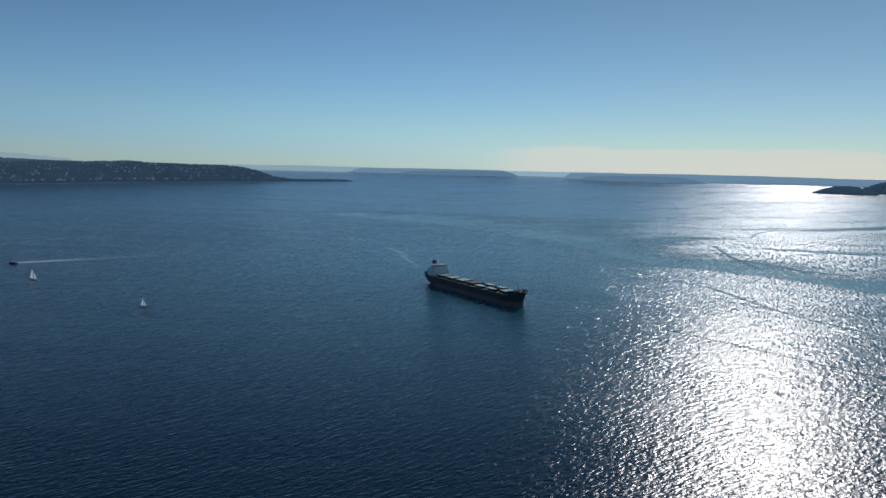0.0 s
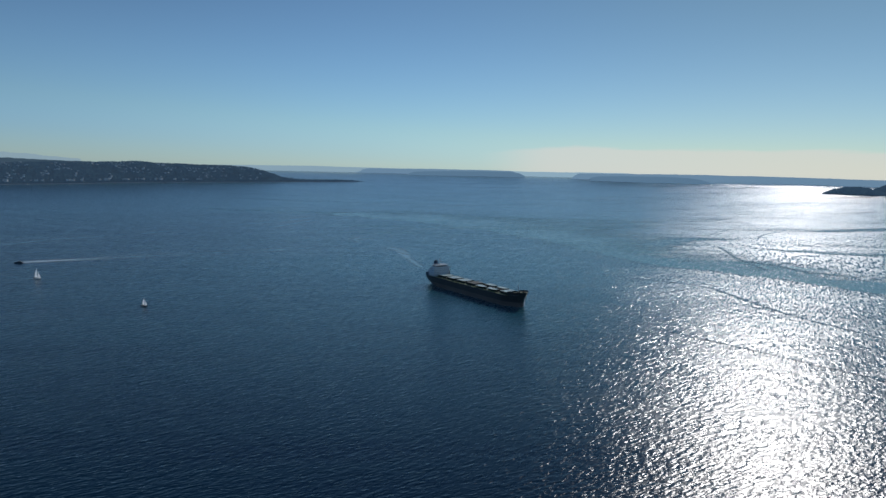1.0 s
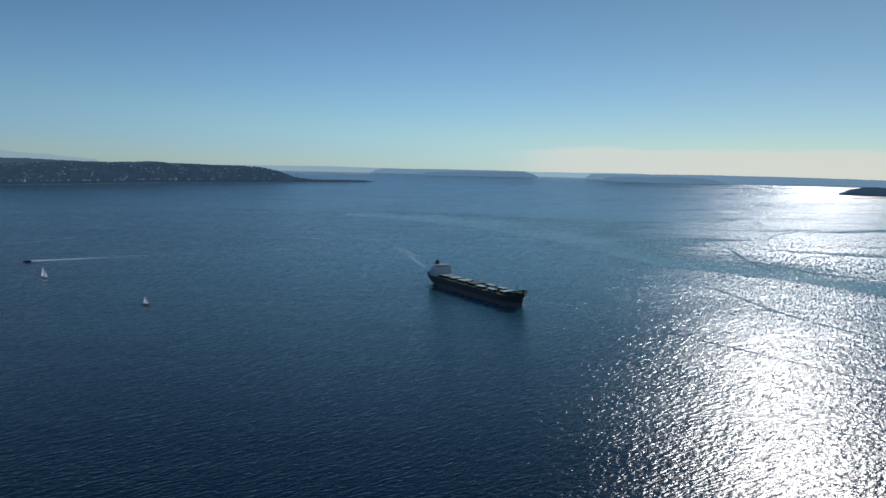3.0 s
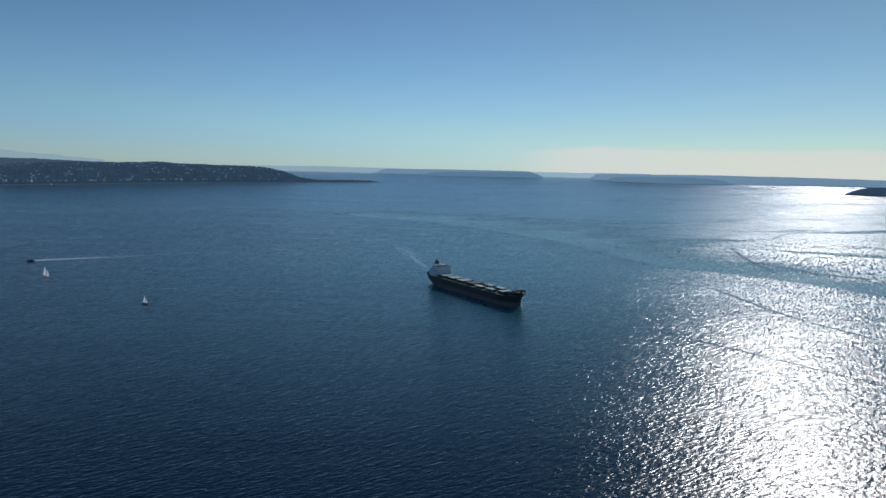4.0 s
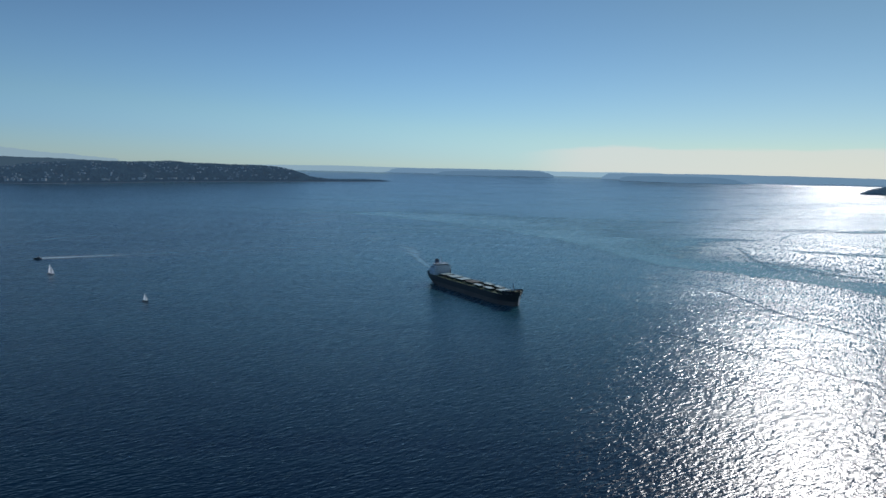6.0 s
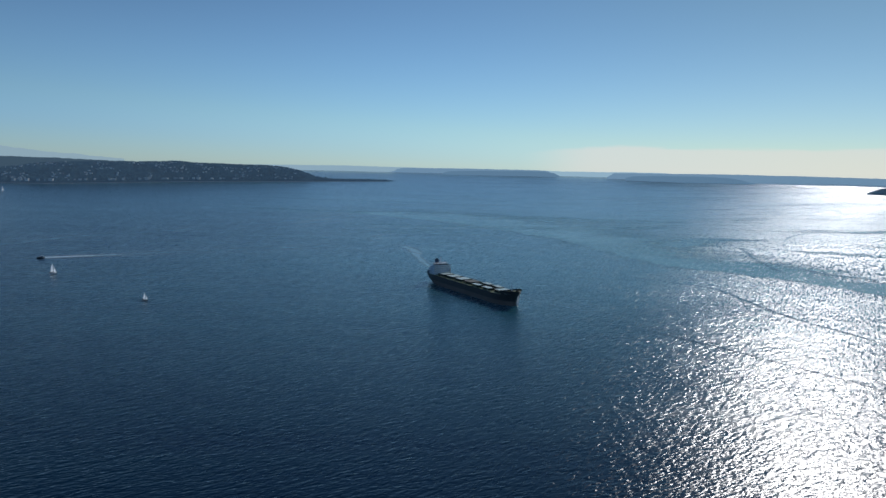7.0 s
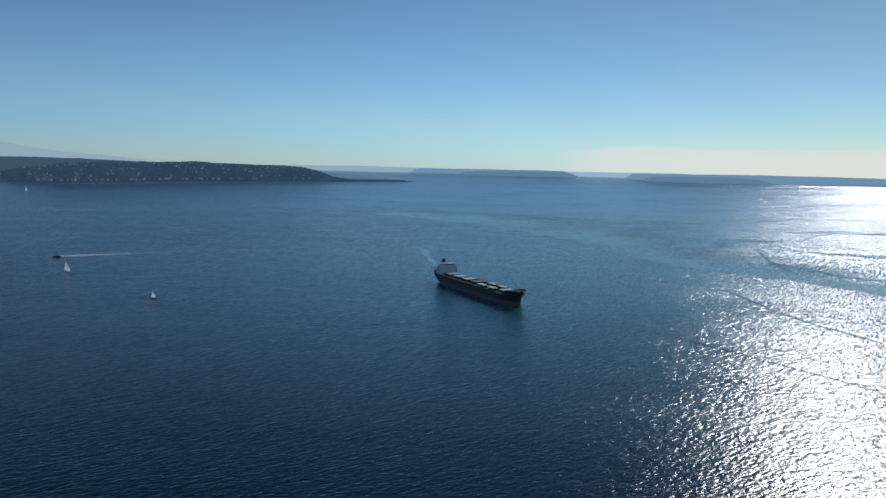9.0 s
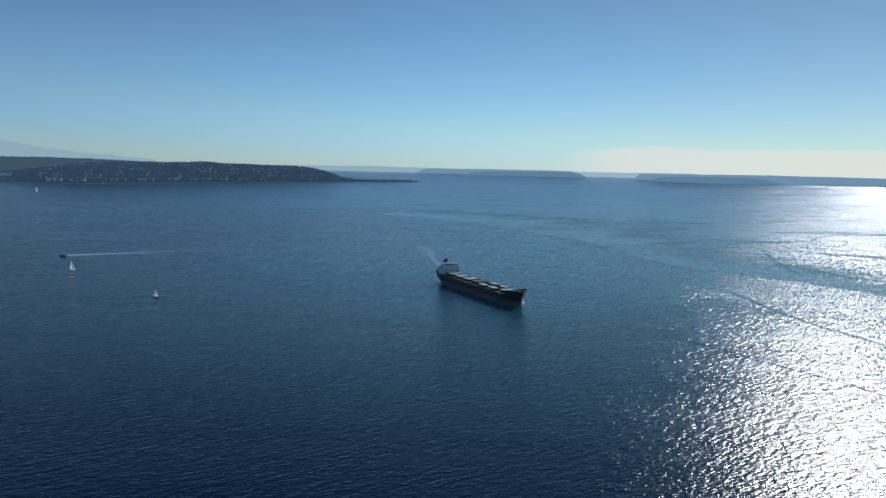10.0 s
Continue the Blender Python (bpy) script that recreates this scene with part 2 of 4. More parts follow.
# dark green hatch sides, with the shade they stand in painted in
COVER_SIDE = paint("shaded_coaming_paint", (0.030, 0.042, 0.030), (0.060, 0.055, 0.040), 0.6, scale=0.3)
RUST = paint("hatch_cover_rusty", (0.26, 0.27, 0.235), (0.19, 0.18, 0.155), 0.75, scale=0.2, fine=1.3)
HOLD = paint("hold_shade", (0.02, 0.02, 0.02), (0.04, 0.03, 0.02), 0.8)
WHITE = paint("house_white", (0.78, 0.82, 0.86), (0.68, 0.71, 0.74), 0.5, scale=0.25, fine=2.0)
# brighter copy of the house white: sun highlights put into the colour
BRIGHT = paint("highlight_white", (0.93, 0.94, 0.95), (0.84, 0.85, 0.86), 0.42, scale=0.4, fine=2.0)
# pale colour that stands in for sunlight on the bow
SUNLIT_BOW = paint("sunlit_bow_pale", (0.93, 0.88, 0.87), (0.80, 0.72, 0.70), 0.45, scale=0.35, fine=1.6)
BLUE = paint("funnel_blue", (0.022, 0.06, 0.135), (0.014, 0.035, 0.08), 0.5, scale=0.4)
GLASS = paint("dark_window_glass", (0.012, 0.016, 0.02), (0.02, 0.025, 0.03), 0.12, scale=0.4, bump=0.001)
STEEL = paint("galvanised_steel", (0.42, 0.43, 0.43), (0.30, 0.29, 0.28), 0.5, 0.3, scale=0.6)
GEAR = paint("deck_gear_green", (0.05, 0.07, 0.06), (0.09, 0.07, 0.05), 0.6)
ORANGE = paint("lifeboat_orange", (0.62, 0.20, 0.06), (0.5, 0.16, 0.06), 0.5)
SAIL = sailcloth()
GEL = paint("gelcoat_white", (0.78, 0.79, 0.80), (0.68, 0.68, 0.66), 0.35, scale=0.6)
NAVY = paint("navy_gelcoat", (0.012, 0.018, 0.035), (0.02, 0.025, 0.04), 0.35)
TEAK = paint("teak", (0.28, 0.18, 0.10), (0.2, 0.12, 0.07), 0.6, scale=1.5)
SPAR = paint("aluminium_spar", (0.6, 0.6, 0.6), (0.5, 0.5, 0.5), 0.4, 0.6)

# these land paints carry a blue glow that imitates distance haze
LEAF = paint("woodland_leaves", (0.140, 0.180, 0.115), (0.012, 0.022, 0.026), 0.9, scale=0.022, fine=0.09, bump=0.3, spec=0.0, spread=0.18, airlight=0.38)
SLOPE = paint("wooded_ground", (0.085, 0.095, 0.070), (0.022, 0.032, 0.028), 0.9, scale=0.012, fine=0.08, bump=0.3, spec=0.0, airlight=0.30)
SAND = paint("beach_shingle", (0.20, 0.22, 0.24), (0.12, 0.135, 0.15), 0.9, scale=0.02, fine=0.2, airlight=0.38)
PLASTER = paint("house_wall_pale", (0.74, 0.73, 0.69), (0.60, 0.59, 0.56), 0.7, scale=0.1, airlight=0.3)
STUCCO = paint("house_wall_white", (0.88, 0.88, 0.86), (0.80, 0.80, 0.78), 0.7, scale=0.1, airlight=0.3)
BRICK = paint("house_wall_brown", (0.24, 0.19, 0.16), (0.16, 0.13, 0.11), 0.8, scale=0.1, airlight=0.3)
SHINGLE = paint("roof_shingle_grey", (0.16, 0.16, 0.16), (0.10, 0.10, 0.10), 0.8, scale=0.2, airlight=0.3)
TIN = paint("roof_light_metal", (0.52, 0.53, 0.54), (0.38, 0.39, 0.40), 0.45, scale=0.2, airlight=0.3)
PANE = paint("far_window_glass", (0.02, 0.025, 0.03), (0.03, 0.035, 0.04), 0.2, scale=0.4, bump=0.001, airlight=0.3)

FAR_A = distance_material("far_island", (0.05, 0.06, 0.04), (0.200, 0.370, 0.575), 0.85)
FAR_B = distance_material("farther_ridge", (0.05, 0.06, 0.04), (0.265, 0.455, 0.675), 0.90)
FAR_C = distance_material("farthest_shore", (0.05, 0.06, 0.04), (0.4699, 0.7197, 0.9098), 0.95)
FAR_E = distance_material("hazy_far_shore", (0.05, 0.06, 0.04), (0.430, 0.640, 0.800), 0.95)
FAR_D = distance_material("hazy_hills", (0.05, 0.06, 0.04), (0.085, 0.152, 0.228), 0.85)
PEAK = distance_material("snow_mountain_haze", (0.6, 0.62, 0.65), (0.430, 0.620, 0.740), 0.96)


# ---- mesh helpers ----
def link_mesh(name, verts, faces, mat, parent=None, label="", smooth=False):
    me = bpy.data.meshes.new(name)
    me.from_pydata([tuple(v) for v in verts], [], faces)
    me.validate()
    me.materials.append(mat)
    if smooth:
        me.polygons.foreach_set("use_smooth", [True] * len(me.polygons))
    me.update()
    ob = new(name, me)
    if parent is not None:
        ob.parent = parent
    return tagged(ob, label) if label else ob


def part(name, bm, mat, parent, label="", smooth=False):
    """Links a bmesh as one mesh object under a thing or a part."""
    bmesh.ops.recalc_face_normals(bm, faces=bm.faces)
    me = bpy.data.meshes.new(name)
    bm.to_mesh(me)
    bm.free()
    me.materials.append(mat)
    if smooth:
        me.polygons.foreach_set("use_smooth", [True] * len(me.polygons))
    ob = new(name, me)
    ob.parent = parent
    return tagged(ob, label) if label else ob


def box(bm, x0, x1, y0, y1, z0, z1, bevel=0.0):
    made = bmesh.ops.create_cube(bm, size=1.0)["verts"]
    bmesh.ops.transform(bm, verts=made, matrix=Matrix.Translation(((x0 + x1) / 2, (y0 + y1) / 2, (z0 + z1) / 2)) @ Matrix.Diagonal((x1 - x0, y1 - y0, z1 - z0, 1)))
    if bevel:
        edges = list({e for v in made for e in v.link_edges})
        bmesh.ops.bevel(bm, geom=edges, offset=bevel, segments=1, affect="EDGES")
    return bm


def tube(bm, a, b, r0, r1=None, sides=8):
    a, b = Vector(a), Vector(b)
    r1 = r0 if r1 is None else r1
    made = bmesh.ops.create_cone(bm, cap_ends=True, segments=sides, radius1=r0, radius2=r1, depth=(b - a).length)["verts"]
    turn = (b - a).to_track_quat("Z", "Y").to_matrix().to_4x4()
    bmesh.ops.transform(bm, verts=made, matrix=Matrix.Translation((a + b) / 2) @ turn)
    return bm


def loft(rings, closed=True, caps=True):
    """A skin over rings of equally many points."""
    verts, faces, k = [p for ring in rings for p in ring], [], len(rings[0])
    for i in range(len(rings) - 1):
        for j in range(k if closed else k - 1):
            a, b = i * k + j, i * k + (j + 1) % k
            faces.append((a, b, b + k, a + k))
    if caps:
        faces += [tuple(range(k))[::-1], tuple(range(len(verts) - k, len(verts)))]
    return verts, faces


def as_bm(verts, faces):
    bm = bmesh.new()
    vs = [bm.verts.new(v) for v in verts]
    for f in faces:
        if len(set(f)) > 2:
            try:
                bm.faces.new([vs[i] for i in f])
            except ValueError:
                pass
    bmesh.ops.remove_doubles(bm, verts=bm.verts, dist=1e-4)
    return bm


# ---- the sea: one sheet to the horizon, lifting a little far out ----
MID_X = 40.0
SEA_R, LIFT_R, LIFT = 4900.0, 2200.0, 116.0


def sea_z(x, y):
    far = max(0.0, math.hypot(x - MID_X, y) - LIFT_R) / (SEA_R - LIFT_R)
    return LIFT * far * far


def polar(az, r):
    a = radians(az)
    return MID_X + r * math.sin(a), r * math.cos(a)


def sea():
    radii = [0, 100, 250, 450, 700, 1000, 1400, 1800] + [2200 + 90 * k for k in range(31)]
    seg = 192
    verts, faces = [(MID_X, 0, 0)], []
    for r in radii[1:]:
        for k in range(seg):
            x, y = polar(360 * k / seg, r)
            verts.append((x, y, sea_z(x, y)))
    for k in range(seg):
        faces.append((0, 1 + (k + 1) % seg, 1 + k))
    for i in range(len(radii) - 2):
        for k in range(seg):
            a, b = 1 + i * seg + k, 1 + i * seg + (k + 1) % seg
            faces.append((a, b, b + seg, a + seg))
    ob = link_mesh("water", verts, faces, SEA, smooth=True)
    return tagged(ob, "deep blue open sea with low wind waves and sun glitter", "sea", kind="structure")


sea()


# ---- far land ----
def level(table, x):
    xs, ys = zip(*table)
    return float(np.interp(x, xs, ys))


def ridge(name, tops, r, depth, mat, label, rough=2.0, category="far shore", foot=None, step=0.06):
    """A long hill: a foot in the sea at r - depth, a crest at r and a back that falls away."""
    verts, faces = [], []
    a0, a1 = tops[0][0], tops[-1][0]
    count = int((a1 - a0) / step) + 1
    rows = (0.0, 0.12, 0.45, 0.8, 1.0, 1.25)
    lift = (0.0, 0.35, 0.72, 0.93, 1.0, 0.5)
    for i in range(count + 1):
        az = a0 + (a1 - a0) * i / count
        crest = level(tops, az)
        front = level(foot, az) if foot else r - depth
        for s, k in zip(rows, lift):
            rr = min(front + (r - front) * s, 4915)
            x, y = polar(az, rr)
            base = sea_z(x, y) - 1.5
            x0, y0 = polar(az, front)
            low = sea_z(x0, y0) - 1.5
            z = low + (crest - low) * k
            if k > 0:
                z += rough * (1.6 * noise.noise((x * 0.006, y * 0.006, 7.0)) + noise.noise((x * 0.03, y * 0.03, 7.0)) + 0.8 * noise.noise((x * 0.11, y * 0.11, 3.0))) * k
            verts.append((x, y, max(z, base) if k else base))
    w = len(rows)
    for i in range(count):
        for j in range(w - 1):
            a = i * w + j
            faces.append((a, a + 1, a + w + 1, a + w))
    ob = link_mesh(name, verts, faces, mat, smooth=True)
    return tagged(ob, label, category, kind="structure")


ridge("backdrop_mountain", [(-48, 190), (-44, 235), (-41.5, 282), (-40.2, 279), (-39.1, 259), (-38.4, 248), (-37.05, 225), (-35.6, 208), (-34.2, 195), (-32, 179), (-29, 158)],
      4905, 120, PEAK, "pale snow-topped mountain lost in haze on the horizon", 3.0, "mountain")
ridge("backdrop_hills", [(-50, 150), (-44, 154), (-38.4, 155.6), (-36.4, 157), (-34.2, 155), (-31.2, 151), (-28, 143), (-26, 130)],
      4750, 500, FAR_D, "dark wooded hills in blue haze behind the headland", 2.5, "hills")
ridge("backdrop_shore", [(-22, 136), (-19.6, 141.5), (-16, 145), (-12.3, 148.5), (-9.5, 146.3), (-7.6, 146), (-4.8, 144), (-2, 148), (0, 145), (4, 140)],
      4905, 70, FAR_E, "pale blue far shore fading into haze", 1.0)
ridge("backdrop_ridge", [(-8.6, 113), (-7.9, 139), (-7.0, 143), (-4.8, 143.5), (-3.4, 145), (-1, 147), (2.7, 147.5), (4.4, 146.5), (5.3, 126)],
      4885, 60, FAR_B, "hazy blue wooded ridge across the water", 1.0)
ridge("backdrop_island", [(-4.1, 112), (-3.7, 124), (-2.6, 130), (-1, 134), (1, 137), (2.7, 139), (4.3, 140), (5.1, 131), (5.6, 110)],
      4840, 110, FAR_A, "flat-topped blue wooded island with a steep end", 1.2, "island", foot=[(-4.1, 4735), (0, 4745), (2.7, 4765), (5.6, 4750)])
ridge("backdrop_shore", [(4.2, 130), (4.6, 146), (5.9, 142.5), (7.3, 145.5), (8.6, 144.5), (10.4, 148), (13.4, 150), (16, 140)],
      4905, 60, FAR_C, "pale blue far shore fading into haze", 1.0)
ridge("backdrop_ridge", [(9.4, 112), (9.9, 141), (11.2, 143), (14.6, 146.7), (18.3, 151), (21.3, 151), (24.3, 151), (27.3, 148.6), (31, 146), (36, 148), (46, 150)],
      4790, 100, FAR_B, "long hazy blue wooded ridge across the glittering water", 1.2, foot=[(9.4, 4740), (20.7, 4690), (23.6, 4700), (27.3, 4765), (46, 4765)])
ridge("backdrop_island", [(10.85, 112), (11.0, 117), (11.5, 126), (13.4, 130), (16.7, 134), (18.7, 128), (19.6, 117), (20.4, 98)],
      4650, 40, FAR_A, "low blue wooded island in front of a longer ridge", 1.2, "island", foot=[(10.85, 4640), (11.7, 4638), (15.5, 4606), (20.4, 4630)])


# ---- the headland: a wooded, built-up hill that runs out in a low point ----
COAST = ((-44, 3800), (-40, 3770), (-38.4, 3740), (-37, 3712), (-34.2, 3699), (-29.6, 3773), (-24.7, 3900), (-19.5, 3972), (-15.9, 4029), (-12.2, 4092), (-7.9, 4173))
CREST = ((-44, 66), (-40, 72), (-38.3, 84), (-37, 101), (-35.8, 114), (-34.5, 127), (-33, 135), (-31.2, 139), (-28.8, 140), (-27.2, 146), (-25.5, 152), (-23, 144),
         (-21.3, 141), (-18.6, 138), (-16.8, 127), (-15.9, 114), (-15.2, 95), (-14.5, 76), (-13.1, 65), (-11, 66), (-9.4, 66), (-7.9, 64))
WIDTH = ((-44, 300), (-17, 270), (-14.5, 120), (-12, 55), (-9, 40), (-7.9, 12))


def headland_z(az, s):
    """The ground's height at azimuth az, s of the way from the shore to the crest (past 1: the back)."""
    x, y = polar(az, level(COAST, az))
    low, high = sea_z(x, y), level(CREST, az)
    up = min(1.0, s) ** 0.75
    up = 0.12 * min(1, s * 12) + 0.88 * (3 * up * up - 2 * up ** 3 if up < 1 else 1.0)
    if s > 1:
        up -= 0.25 * (s - 1)
    x, y = polar(az, level(COAST, az) + level(WIDTH, az) * s)
    bumps = 4.0 * noise.noise((x * 0.008, y * 0.008, 1.0)) * min(1, s * 4) * min(1, (high - low) / 60)
    return x, y, low + (high - low) * up + bumps


def headland():
    verts, faces = [], []
    rows = (-0.03, 0.0, 0.04, 0.1, 0.2, 0.32, 0.45, 0.6, 0.75, 0.9, 1.0, 1.3, 1.7)
    count = 250
    for i in range(count + 1):
        az = -44 + 36.05 * i / count
        for s in rows:
            x, y, z = headland_z(az, max(s, 0))
            if s < 0:
                x, y = polar(az, level(COAST, az) - 12)
                z = sea_z(x, y) - 3
            if s > 1.5:
                z = sea_z(x, y) - 3
            verts.append((x, y, z))
    w = len(rows)
    for i in range(count):
        for j in range(w - 1):
            a = i * w + j
            faces.append((a, a + 1, a + w + 1, a + w))
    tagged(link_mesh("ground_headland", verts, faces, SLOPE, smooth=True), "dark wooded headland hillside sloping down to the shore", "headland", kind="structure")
    # shingle beach along the foot
    verts, faces = [], []
    for i in range(161):
        az = -43.5 + 35 * i / 160
        r, wob = level(COAST, az), 5 * noise.noise((az * 2.1, 0, 0))
        for off, up in ((-19 + wob, -0.8), (-12, 0.8), (-3, 1.4), (4, -1.0)):
            x, y = polar(az, r + off)
            x0, y0 = polar(az, r + off)
            verts.append((x, y, sea_z(x0, y0) + up))
    for i in range(160):
        for j in range(3):
            a = i * 4 + j
            faces.append((a, a + 1, a + 5, a + 4))
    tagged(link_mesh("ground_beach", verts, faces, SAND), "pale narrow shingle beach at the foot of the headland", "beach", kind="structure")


headland()


def clump_mesh(rng, verts, faces, x, y, z, r, h):
    """One crown: a lumpy, tapered blob of twenty facets."""
    t = (1 + 5 ** 0.5) / 2
    ico = ((-1, t, 0), (1, t, 0), (-1, -t, 0), (1, -t, 0), (0, -1, t), (0, 1, t), (0, -1, -t), (0, 1, -t), (t, 0, -1), (t, 0, 1), (-t, 0, -1), (-t, 0, 1))
    tri = ((0, 11, 5), (0, 5, 1), (0, 1, 7), (0, 7, 10), (0, 10, 11), (1, 5, 9), (5, 11, 4), (11, 10, 2), (10, 7, 6), (7, 1, 8),
           (3, 9, 4), (3, 4, 2), (3, 2, 6), (3, 6, 8), (3, 8, 9), (4, 9, 5), (2, 4, 11), (6, 2, 10), (8, 6, 7), (9, 8, 1))
    base = len(verts)
    spin = rng.random() * 6.28
    c, s = math.cos(spin), math.sin(spin)
    for a, b, d in ico:
        k = (0.75 + 0.5 * rng.random()) / 1.9
        top = 1.0 - 0.35 * max(0.0, d / 1.9)
        verts.append((x + (a * c - b * s) * r * k * top, y + (a * s + b * c) * r * k * top, z + h * 0.5 + d * k * h * 0.55))
    faces.extend((base + a, base + b, base + d) for a, b, d in tri)


def woodland():
    rng = random.Random(4)
    verts, faces = [], []
    for _ in range(26000):
        az = -42.0 + 27.3 * rng.random()
        s = rng.random() ** 0.8 * 1.15
        if noise.noise((az * 1.3, s * 4.0, 5.0)) < -0.12 and rng.random() < 0.65:
            continue
        x, y, z = headland_z(az, max(0.04, s))
        tall = rng.random()
        clump_mesh(rng, verts, faces, x, y, z - 1.0, 1.8 + 2.4 * rng.random(), 1.8 + 4.6 * tall * tall)
    for _ in range(620):
        az = -15.2 + 6.9 * rng.random()
        keep = 0.45 + 0.55 * noise.noise((az * 2.2, 0.0, 9.0))
        if rng.random() > 0.4 + keep:
            continue
        x, y, z = headland_z(az, 0.2 + rng.random() * 0.9)
        grow = 0.6 + 0.9 * max(0, noise.noise((az * 3.1, 4.0, 2.0)) + 0.35)
        fade = min(1.0, (-7.9 - az) / 1.2)
        clump_mesh(rng, verts, faces, x, y, z - 0.6, 3.5 + 3.5 * rng.random(), (4 + 4.5 * rng.random()) * grow * (0.35 + 0.65 * fade))
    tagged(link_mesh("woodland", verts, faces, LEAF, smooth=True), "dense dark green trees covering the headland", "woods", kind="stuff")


woodland()


def house(kind, wall, roof, w, d, h, pitch):
    thing = tagged(new("house"), kind, "house", "houses on the headland")
    part("wall", box(bmesh.new(), -w / 2, w / 2, -d / 2, d / 2, -6, h), wall, thing)
    o = 0.6
    ends = []
    for x in (-w / 2 - o, w / 2 + o):
        ends.append([(x, -d / 2 - o, h), (x, 0, h + pitch), (x, d / 2 + o, h), (x, 0, h - 0.02)])
    part("roof", as_bm(*loft(ends)), roof, thing)
    for x in (-w * 0.25, w * 0.2):
        part("window", box(bmesh.new(), x - 0.8, x + 0.8, -d / 2 - 0.06, -d / 2 + 0.1, h * 0.4, h * 0.4 + 1.4), PANE, thing)
    return thing


def settlement():
    rng = random.Random(11)
    kinds = [house("pale house with a grey shingle roof among trees", PLASTER, SHINGLE, 7, 6, 3.4, 1.4),
             house("pale house with a light metal roof among trees", PLASTER, TIN, 6, 5.5, 3.2, 1.3),
             house("brown house with a grey shingle roof among trees", BRICK, SHINGLE, 7, 6, 3, 1.3),
             house("white house with a light flat roof on the hillside", STUCCO, TIN, 5.5, 5, 3.8, 0.4)]
    first = list(kinds)
    used = 0
    for i in range(295):
        for _ in range(9):
            az, s = -37.0 + 20.8 * rng.random(), 0.08 + 0.92 * rng.random()
            if noise.noise((az * 0.8, s * 3.0, 15.0)) > -0.05:
                break
        x, y, z = headland_z(az, s)
        m = pose(x, y, z + 0.8 + 1.4 * rng.random(), 0, 0, -az + rng.uniform(-48, 8))
        m = m @ Matrix.Diagonal((rng.uniform(0.6, 1.5), rng.uniform(0.7, 1.2), rng.uniform(0.7, 1.1), 1))
        if used < len(first):
            first[used].matrix_basis = m
            used += 1
        else:
            copy_thing(first[rng.choice((0, 1, 1, 2, 3, 3))], m)


settlement()


def waterfront():
    """A row of apartment blocks along the shore road."""
    rng = random.Random(5)
    blocks = []
    for tone, label in ((PLASTER, "pale apartment block on the shore road"), (TIN, "grey apartment block on the shore road")):
        thing = tagged(new("apartment_building"), label, "building", "apartment blocks along the shore")
        part("wall", box(bmesh.new(), -8, 8, -6, 6, -4, 6.6), tone, thing)
        part("roof", box(bmesh.new(), -8.4, 8.4, -6.4, 6.4, 6.6, 7.1), TIN, thing)
        for z in (1.0, 3.0, 5.0):
            part("window_band", box(bmesh.new(), -6, 6, -6.06, -5.94, z + 0.2, z + 0.9), PANE, thing)
        blocks.append(thing)
    place = []
    for i in range(34):
        az = -36.2 + 15.5 * rng.random() ** 1.2
        x, y, z = headland_z(az, 0.07)
        place.append(pose(x, y, z + 1.0, 0, 0, -az + rng.uniform(-32, 0)) @ Matrix.Diagonal((rng.uniform(0.5, 1.2), 1, rng.uniform(0.55, 1.1), 1)))
    for i, m in enumerate(place):
        if i < 2:
            blocks[i].matrix_basis = m
        else:
            copy_thing(blocks[0 if rng.random() < 0.7 else 1], m)
    hall = tagged(new("warehouse"), "long white warehouse on the flat shore behind the headland", "warehouse")
    part("wall", box(bmesh.new(), -28, 28, -12, 12, -6, 8), STUCCO, hall)
    part("roof", as_bm(*loft([[(x, -12.8, 8), (x, 0, 10.5), (x, 12.8, 8)] for x in (-28.8, 28.8)])), TIN, hall)
    x, y, z = headland_z(-38.8, 0.45)
    hall.matrix_basis = pose(x, y, z + 2, 0, 0, 38)


waterfront()


# ---- a wooded islet in the glitter, with a higher hill behind it ----
def islet(name, tops, r0, depth, label, seed):
    rng = random.Random(seed)
    verts, faces = [], []
    a0, a1 = tops[0][0], tops[-1][0]
    rows, lift = (-0.1, 0.0, 0.25, 0.6, 1.0, 1.4, 2.0), (-0.2, 0.06, 0.5, 0.85, 1.0, 0.7, -0.3)
    count = 60
    for i in range(count + 1):
        az = a0 + (a1 - a0) * i / count
        high = level(tops, az)
        x0, y0 = polar(az, r0)
        low = sea_z(x0, y0)
        for s, k in zip(rows, lift):
            x, y = polar(az, r0 + depth * s)
            verts.append((x, y, low + (high - low) * k + (2.0 * noise.noise((x * 0.03, y * 0.03, 2)) if k > 0 else -1)))
    w = len(rows)
    for i in range(count):
        for j in range(w - 1):
            a = i * w + j
            faces.append((a, a + 1, a + w + 1, a + w))
    tagged(link_mesh(name, verts, faces, SLOPE, smooth=True), label, "island", kind="structure")
    verts, faces = [], []
    for _ in range(900):
        az, s = a0 + (a1 - a0) * rng.random(), rng.random() * 1.2
        high = level(tops, az)
        x0, y0 = polar(az, r0)
        low = sea_z(x0, y0)
        x, y = polar(az, r0 + depth * s)
        k = float(np.interp(s, rows, lift))
        clump_mesh(rng, verts, faces, x, y, low + (high - low) * k - 1, 4 + 4 * rng.random(), min(6 + 7 * rng.random(), 3 + 0.5 * (high - low)))
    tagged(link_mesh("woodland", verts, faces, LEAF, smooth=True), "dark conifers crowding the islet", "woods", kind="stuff")


